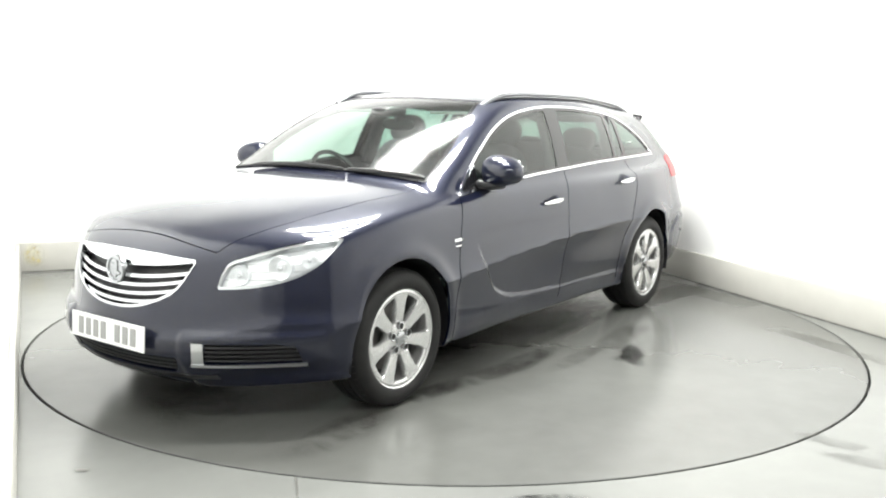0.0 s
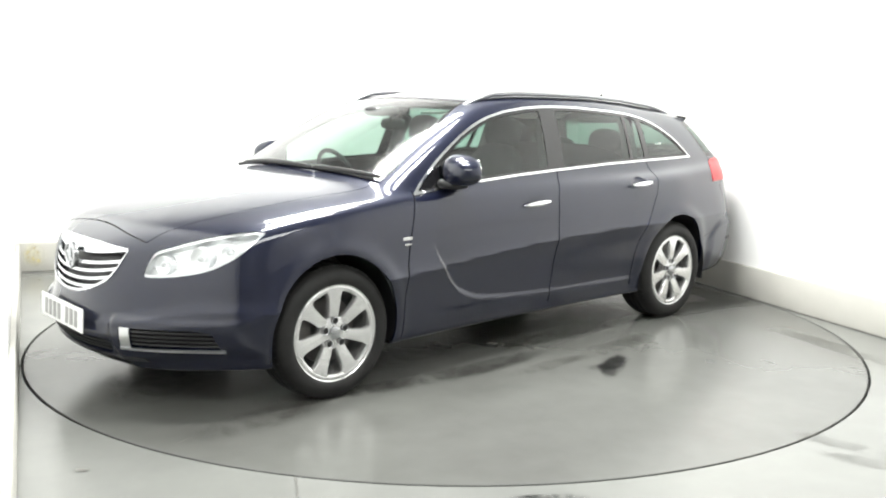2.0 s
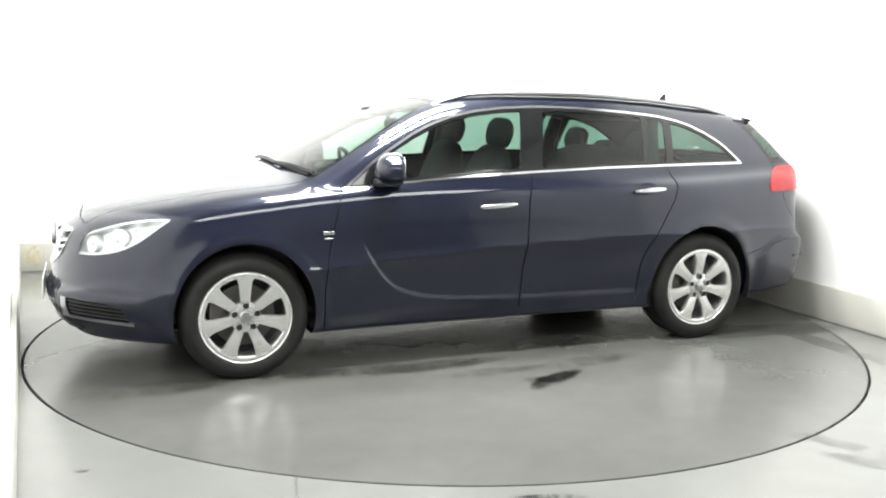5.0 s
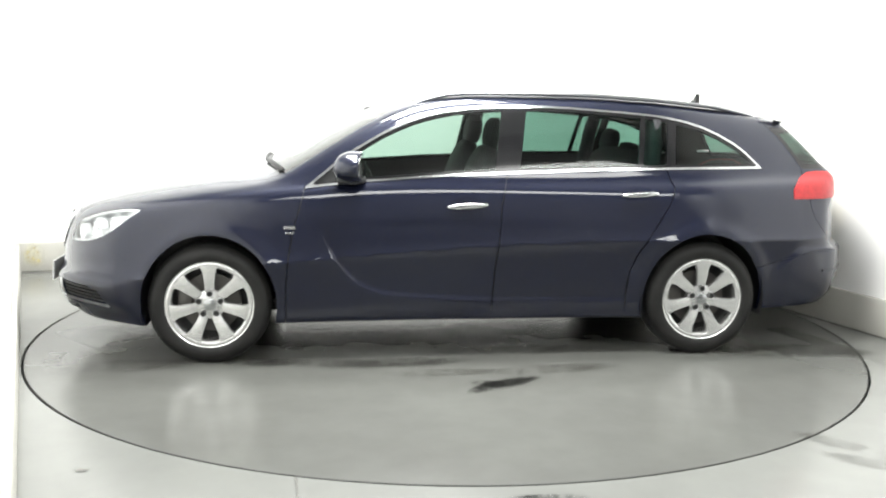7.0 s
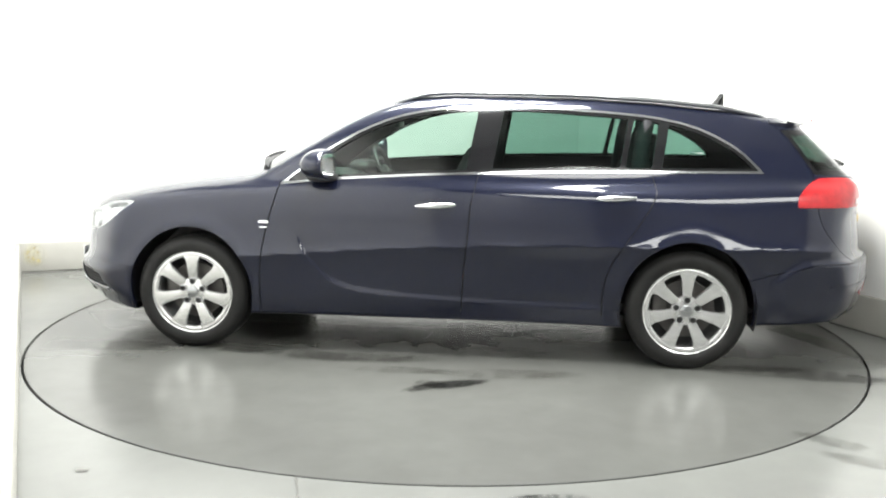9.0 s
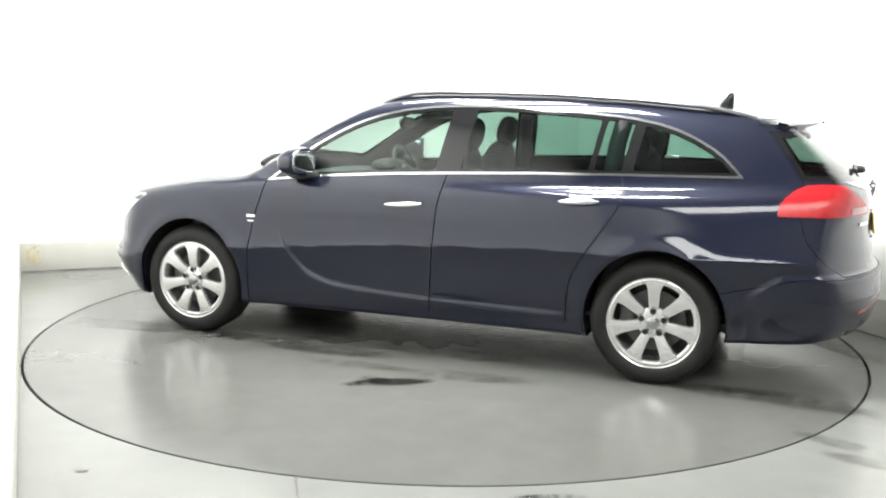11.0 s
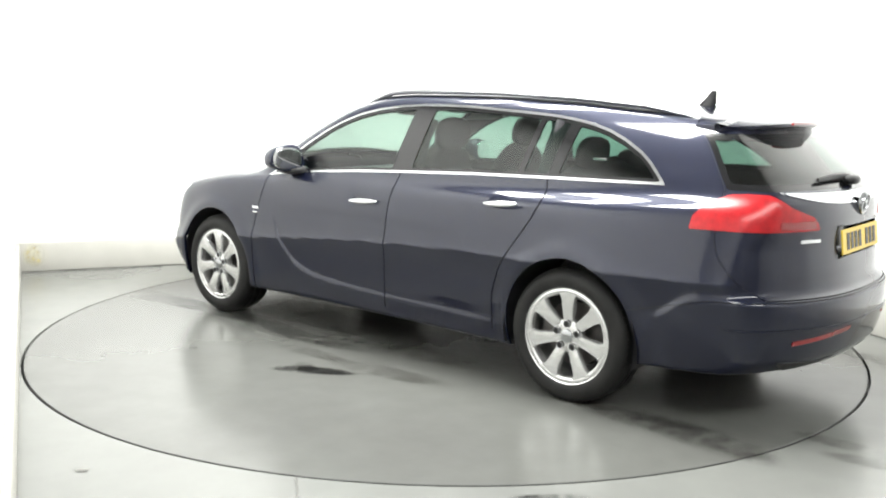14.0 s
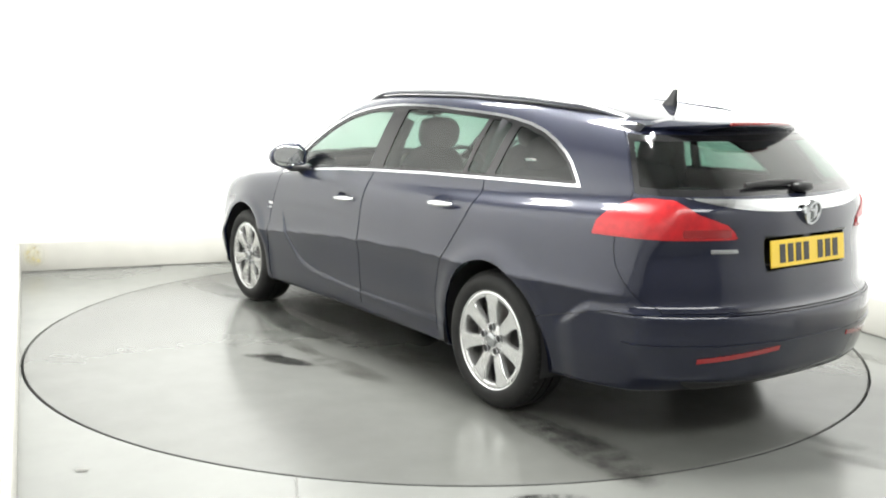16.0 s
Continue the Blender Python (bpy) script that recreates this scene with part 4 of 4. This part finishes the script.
# wing lettering, small chrome bars
for s in (1, -1):
    for z0, h, w in ((0.735, 0.017, 0.058), (0.706, 0.009, 0.044)):
        y = float(side_y(np.array([0.945]), np.array([z0]))[0])
        part("wing_badge", box_bm((0.945 - w / 2, s * y - 0.003, z0 - h / 2), (0.945 + w / 2, s * y + 0.003, z0 + h / 2), 0.0015), CHROME, wings[0 if s > 0 else 1], smooth=False)


# windscreen wipers and the rear wiper
def wiper(name, points, lift, parent, width=0.009):
    pts = []
    for x, y, z in points:
        g = body_normal(np.array([[x, y, z]]))[0]
        g = g / np.linalg.norm(g)
        for _ in range(6):
            d = float(body(np.array([x]), np.array([y]), np.array([z]))[0])
            x, y, z = x - g[0] * d, y - g[1] * d, z - g[2] * d
        pts.append((x + g[0] * lift, y + g[1] * lift, z + g[2] * lift))
    n = len(pts)
    return part(name, tube_bm(pts, [width * (0.45 + 0.55 * math.sin(math.pi * (0.15 + 0.7 * i / (n - 1)))) for i in range(n)], 8, 1.4), BLACK, parent, "black wiper")


def between(a, b, n=9):
    return [tuple(Vector(a).lerp(Vector(b), k / (n - 1))) for k in range(n)]


w1 = wiper("wiper", between((1.075, 0.28, 1.012), (0.965, 0.69, 1.0)), 0.018, car, 0.010)
w2 = wiper("wiper", between((1.07, -0.42, 1.0), (1.08, 0.26, 1.016)), 0.018, car, 0.009)
part("wiper_arm", tube_bm([(1.09, 0.33, 0.995), (1.06, 0.38, 1.02), (1.03, 0.46, 1.03)], 0.009, 8), BLACK, w1)
part("wiper_arm", tube_bm([(1.11, -0.20, 0.995), (1.095, -0.15, 1.02), (1.085, -0.05, 1.03)], 0.009, 8), BLACK, w2)
w3 = wiper("rear_wiper", between((-2.27, 0.30, 1.075), (-2.285, -0.07, 1.075)), 0.014, tailgate, 0.011)
part("wiper_arm", blob_bm((-2.325, -0.03, 1.078), (0.035, 0.055, 0.022), 2.5), BLACK, w3)
cowl_pts = [(1.085 - 0.09 * (y / 0.65) ** 2, y) for y in np.linspace(-0.66, 0.66, 25)]
part("cowl_strip", tube_bm([(x, y, surf_z(x, y) + 0.001) for x, y in cowl_pts], 0.016, 8, 0.5), BLACK, car)

# arch liners
for cx in (1.3685, -1.3685):
    for s in (1, -1):
        bm = lathe_bm([(0.10, 0.55), (0.372, 0.56), (0.382, 0.60), (0.382, 0.875)], 40, turn=math.pi * 1.16)
        bmesh.ops.rotate(bm, verts=bm.verts, cent=(0, 0, 0), matrix=Matrix.Rotation(radians(14), 3, "Y"))
        ob = part("arch_liner", bm, BLACK, car)
        ob.matrix_basis = Matrix.Translation((cx, 0, 0.322)) @ Matrix.Diagonal((0.95, s, 1, 1))


# wheels
def wheel_mesh():
    bm = lathe_bm([(0.189, -0.034), (0.189, -0.010), (0.191, -0.0035), (0.195, -0.001), (0.203, 0.001), (0.212, 0.0005), (0.214, -0.001), (0.216, 0.001), (0.222, 0.004), (0.224, -0.004), (0.219, -0.012), (0.205, -0.016), (0.200, -0.05), (0.192, -0.10), (0.196, -0.19), (0.215, -0.20)], 72)
    return bm


def spoke_bm():
    """One broad paddle spoke that widens to the rim and dips towards the hub."""
    bm = bmesh.new()
    rows = []
    for i in range(11):
        t = i / 10
        r = 0.045 + (0.197 - 0.045) * t
        w = 0.0225 + 0.0150 * t ** 1.3 + 0.022 * (max(0, t - 0.78) / 0.22) ** 2
        y = -0.016 + 0.0155 * math.sin(math.pi * 0.5 * t)
        prof = [(-w, y - 0.030), (-w, y - 0.006), (-w * 0.90, y), (-w * 0.3, y + 0.0012), (w * 0.3, y + 0.0012), (w * 0.90, y), (w, y - 0.006), (w, y - 0.030)]
        rows.append([bm.verts.new((u, v, r)) for u, v in prof])
    for a, b in zip(rows, rows[1:]):
        for k in range(len(a)):
            j = (k + 1) % len(a)
            bm.faces.new((a[k], a[j], b[j], b[k]))
    bm.faces.new(rows[0])
    bm.faces.new(rows[-1])
    return bm


R_T = 0.325
HUB_Z = 0.3195
wheel = part("wheel", wheel_mesh(), ALLOY, car, "silver seven-spoke alloy wheel")
tyre_prof = [(0.226, -0.014), (0.232, 0.002), (0.240, 0.009), (0.252, 0.013), (0.270, 0.016), (0.290, 0.012), (0.304, 0.003), (0.314, -0.010), (0.321, -0.026),
             (R_T, -0.045), (R_T, -0.066), (0.318, -0.068), (0.318, -0.076), (R_T, -0.078), (R_T, -0.112), (0.318, -0.114), (0.318, -0.122), (R_T, -0.124), (R_T, -0.165),
             (0.314, -0.20), (0.295, -0.218), (0.25, -0.222), (0.212, -0.205)]
bm = lathe_bm(tyre_prof, 90)
for v in bm.verts:
    if v.co.z < -HUB_Z:
        v.co.y += 0.5 * (-HUB_Z - v.co.z) * (1 if v.co.y > -0.1 else -1)
        v.co.z = -HUB_Z
tyre = part("tyre", bm, RUBBER, wheel, "black road tyre")
bm = bmesh.new()
for k in range(60):
    b = box_bm((-0.0025, -0.046, 0.3185), (0.0025, -0.016, 0.3225))
    bmesh.ops.rotate(b, verts=b.verts, cent=(0, 0, 0), matrix=Matrix.Rotation(2 * math.pi * k / 60, 3, "Y") @ Matrix.Rotation(0.12, 3, "Z"))
    add_bm(bm, b)
tagged(part("tread_blocks", bm, RUBBER, wheel, smooth=False), kind="stuff")
sp = part("spoke", spoke_bm(), ALLOY, wheel)
for k in range(1, 7):
    o = new("spoke", sp.data)
    o.parent = wheel
    o.matrix_basis = Matrix.Rotation(2 * math.pi * k / 7, 4, "Y")
part("hub", lathe_bm([(0.0, -0.010), (0.055, -0.010), (0.074, -0.016), (0.079, -0.03), (0.075, -0.06)], 48), ALLOY, wheel)
part("centre_cap", lathe_bm([(0.0, 0.004), (0.024, 0.002), (0.030, -0.001), (0.031, -0.012)], 32), BADGE, wheel, "round grey centre cap")
for k in range(5):
    a = 2 * math.pi * k / 5 + math.pi / 2
    hole = part("bolt_hole", lathe_bm([(0.0145, -0.006), (0.0155, -0.004), (0.0165, -0.008)], 16), SATIN, wheel)
    hole.location = (0.056 * math.cos(a), 0.006, 0.056 * math.sin(a))
    bolt = part("wheel_bolt", lathe_bm([(0.0, -0.009), (0.006, -0.0092), (0.0062, -0.0105), (0.0150, -0.0098)], 16), BLACK, wheel)
    bolt.location = (0.056 * math.cos(a), 0.0085, 0.056 * math.sin(a))
part("brake_disc", lathe_bm([(0.05, -0.085), (0.08, -0.080), (0.148, -0.080), (0.150, -0.083), (0.150, -0.100), (0.05, -0.100)], 48), STEEL, wheel)
part("caliper", box_bm((0.09, -0.11, -0.07), (0.165, -0.06, 0.07), 0.012), STEEL, wheel)
bm = lathe_bm([(0.0, -0.13), (0.195, -0.13)], 40)
part("backing", bm, BLACK, wheel)
bigger = Matrix.Diagonal((1.06, 1, 1.06, 1))
done = set()
for ob in (wheel, *wheel.children):
    if ob.name.split(".")[0] not in ("tyre", "tread_blocks") and ob.data.name not in done:
        done.add(ob.data.name)
        ob.data.transform(bigger)
    if ob is not wheel and ob.location.length > 0:
        ob.location = bigger @ ob.location
WHEEL_Y = 0.868
wheel.matrix_basis = pose(1.3685, WHEEL_Y, HUB_Z + 0.001)
copy_thing(wheel, pose(-1.3685, WHEEL_Y, HUB_Z + 0.001))
copy_thing(wheel, pose(1.3685, -WHEEL_Y, HUB_Z + 0.001, 0, 0, 180))
copy_thing(wheel, pose(-1.3685, -WHEEL_Y, HUB_Z + 0.001, 0, 0, 180))


# ---- the cabin ----
def seat(x, y, back_high=0.62, width=0.25):
    cushion = part("seat", blob_bm((x + 0.22, y, 0.50), (0.27, width, 0.10), 3.5), CLOTH, car, "dark cloth car seat")
    bend = lambda c: Vector((c.x, c.y * (1 - 0.16 * max(0, c.z)), c.z))
    ob = part("backrest", blob_bm((0, 0, 0), (0.085, width, 0.34), 3.2, 28, 18, bend), CLOTH, cushion)
    ob.matrix_basis = pose(x - 0.13, y, 0.83, 0, -17, 0)
    head = part("head_restraint", blob_bm((0, 0, 0), (0.055, 0.135, 0.095), 2.6), CLOTH, cushion)
    head.matrix_basis = pose(x - 0.25, y, 1.225, 0, -10, 0)
    for d in (-0.05, 0.05):
        part("post", tube_bm([(x - 0.245, y + d, 1.12), (x - 0.24, y + d, 1.19)], 0.007, 6), SATIN, cushion)


for y in (0.37, -0.37):
    seat(0.02, y)
bench = part("rear_bench", blob_bm((-0.78, 0, 0.52), (0.28, 0.66, 0.11), 4.0), CLOTH, car, "dark cloth rear bench")
ob = part("backrest", blob_bm((0, 0, 0), (0.08, 0.64, 0.30), 4.0), CLOTH, bench)
ob.matrix_basis = pose(-1.09, 0, 0.84, 0, -18, 0)
for y in (0.40, -0.40, 0.0):
    head = part("head_restraint", blob_bm((0, 0, 0), (0.05, 0.13, 0.085 if y else 0.06), 2.6), CLOTH, bench)
    head.matrix_basis = pose(-1.19, y, 1.16 if y else 1.11, 0, -12, 0)
dash = part("dashboard", blob_bm((0.78, 0, 0.83), (0.24, 0.70, 0.135), 3.0), BLACK, car, "black dashboard")
part("instrument_hood", blob_bm((0.62, -0.37, 0.965), (0.10, 0.17, 0.05), 2.5), BLACK, dash)
bm = bmesh.new()
ring = [(0.185 * math.cos(2 * math.pi * k / 40), 0.185 * math.sin(2 * math.pi * k / 40)) for k in range(41)]
add_bm(bm, tube_bm([(0, u, v) for u, v in ring], 0.014, 8))
add_bm(bm, blob_bm((0.01, 0, 0), (0.03, 0.07, 0.06), 2.5))
for a in (0, 180, 270):
    add_bm(bm, tube_bm([(0.005, 0.05 * math.cos(radians(a)), 0.05 * math.sin(radians(a))), (0, 0.18 * math.cos(radians(a)), 0.18 * math.sin(radians(a)))], 0.014, 8))
wh = part("steering_wheel", bm, BLACK, car, "black steering wheel")
wh.matrix_basis = pose(0.47, -0.37, 0.93, 0, 24, 0)
part("cabin_floor", box_bm((-2.1, -0.74, 0.30), (1.1, 0.74, 0.32)), BLACK, car, smooth=False)
part("load_cover", box_bm((-2.15, -0.60, 0.955), (-1.28, 0.60, 0.965), 0.003), BLACK, car, smooth=False)
mirror = part("interior_mirror", blob_bm((0.33, 0, 1.27), (0.02, 0.115, 0.035), 3), BLACK, car)
part("sensor_box", blob_bm((0.42, 0, 1.345), (0.10, 0.085, 0.030), 3), BLACK, mirror)
part("mirror_stem", tube_bm([(0.34, 0, 1.28), (0.36, 0, 1.345)], 0.012, 8), BLACK, mirror)
for s in (1, -1):
    visor = part("sun_visor", box_bm((0.12, s * 0.37 - 0.16, 1.335), (0.30, s * 0.37 + 0.16, 1.350), 0.005), HEADLINER, car)
    for x0, x1 in ((-0.20, -0.30), (-1.0, -1.19)):
        yo = [float(house_y(np.array([x0]))[0] - tumble(np.array([z - 1.02]))[0]) - 0.07 for z in (1.02, 1.2, 1.31)]
        part("pillar_lining", tube_bm([((x0 + x1) / 2, s * yo[0], 0.98), ((x0 + x1) / 2 - 0.02, s * yo[1], 1.2), ((x0 + x1) / 2 - 0.04, s * yo[2], 1.31)], [0.05, 0.045, 0.045], 10), CLOTH, car)


# ---- stains and marks ----
def mark(name, bm, mat, label, parent=None):
    ob = part(name, bm, mat, parent, label if parent is None else "", smooth=False)
    return ob


def on_table(x, y):
    return x + CAR_SHIFT.x, y + CAR_SHIFT.y


def smear(name, x, y, rx, ry, turn, mat, z, parent=None, label=""):
    """A soft-edged flat patch."""
    bm = bmesh.new()
    bmesh.ops.create_grid(bm, x_segments=1, y_segments=1, size=1)
    bmesh.ops.scale(bm, vec=(rx, ry, 1), verts=bm.verts)
    ob = part(name, bm, mat, parent, label, smooth=False)
    ob.matrix_basis = pose(x, y, z, 0, 0, turn)
    return ob


level = 0.0012
for cx, cy, rx, ry, turn, mat in (
        (-0.14, 1.345, 0.24, 0.075, 32, BLOT), (-0.20, 1.31, 0.17, 0.055, 24, BLOT), (-0.02, 1.41, 0.14, 0.05, 44, BLOT), (-0.12, 1.35, 0.16, 0.06, 8, BLOT), (-0.06, 1.35, 0.12, 0.055, -28, BLOT),
        (-1.98, 0.86, 0.52, 0.13, 170, WET), (-2.12, 0.84, 0.32, 0.12, 172, WET), (-1.70, 0.86, 0.30, 0.10, 176, SMEAR), (0.72, 0.92, 0.62, 0.11, -6, WET), (1.12, 0.87, 0.30, 0.09, -4, WET),
        (0.35, 0.93, 0.45, 0.10, 4, WET), (-0.35, 0.72, 0.50, 0.14, 4, SMEAR), (-0.45, 1.12, 0.40, 0.10, 8, SMEAR), (0.15, 1.14, 0.35, 0.07, 2, SMEAR), (1.80, 0.90, 0.42, 0.13, 8, SMEAR),
        (1.9, 0.1, 0.4, 0.3, 40, SMEAR), (-0.9, 0.2, 0.9, 0.5, 0, SMEAR), (0.5, 0.45, 0.8, 0.28, 4, SMEAR)):
    x, y = on_table(cx, cy)
    smear("stain", x, y, rx, ry, turn, mat, level, turntable)
    level += 0.0003


def seam(points, width, z=0.002):
    bm = bmesh.new()
    pts = [Vector((*p, z)) for p in points]
    a = []
    for i, p in enumerate(pts):
        d = (pts[min(i + 1, len(pts) - 1)] - pts[max(i - 1, 0)]).normalized()
        n = Vector((-d.y, d.x, 0)) * width / 2
        a.append((bm.verts.new(p + n), bm.verts.new(p - n)))
    for (p, q), (r, s) in zip(a, a[1:]):
        bm.faces.new((p, q, s, r))
    return bm


tagged(mark("floor_crack", seam([(-0.545, 3.262), (-0.525, 3.20), (-0.52, 3.15), (-0.505, 3.10), (-0.51, 3.0), (-0.49, 2.8)], 0.006), STAIN, "thin dark crack in the concrete floor"), category="crack")
tagged(mark("floor_bolt", patch_bm(-1.358, 3.291, 0.022, 0.018, 0, 0.12, 4, 0.003, 20), STAIN, "small dark bolt head sunk in the floor"), category="bolt")
for x, y, rx, ry, turn, mat, label in ((1.70, 3.70, 0.22, 0.07, -40, SMEAR, "curved grey scuff on the concrete floor"), (1.76, 3.48, 0.24, 0.07, -30, SMEAR, "curved grey scuff on the concrete floor"),
                                       (0.40, 3.12, 0.16, 0.03, 4, BLOT, "dark smear on the concrete floor"), (2.05, 6.75, 0.40, 0.14, -62, SMEAR, "grey smear by the plinth"), (2.35, 5.3, 0.5, 0.09, -66, SMEAR, "grey smear by the plinth")):
    tagged(smear("floor_mark", x, y, rx, ry, turn, mat, 0.002, None, label), category="stain", group="marks on the floor")
corner = smear("wall_mark", 0, 0, 0.09, 0.10, 0, YELLOWED, 0, None, "yellowed patch on the cream plinth")
corner.matrix_basis = ROOM @ Matrix.Translation((-2.47, BACK - 0.003, 0.14)) @ pose(0, 0, 0, 90, 0, 0)
tagged(corner, category="stain")


def heading(t):
    """The car's heading in degrees: the table starts gently and then turns evenly."""
    if t <= 0:
        return 233.96
    if t <= 0.5:
        return 231.9
    if t <= 1.0:
        return 228.85
    return 235.823 - 6.884 * t


def motions():
    times = [0.0, 0.5] + [1.0 + 0.5 * k for k in range(31)]
    for thing, shift in ((car, CAR_SHIFT), (turntable, Vector())):
        walk(thing, [(t, pose(TABLE.x, TABLE.y, 0, 0, 0, heading(t)) @ Matrix.Translation(shift)) for t in times])


motions()
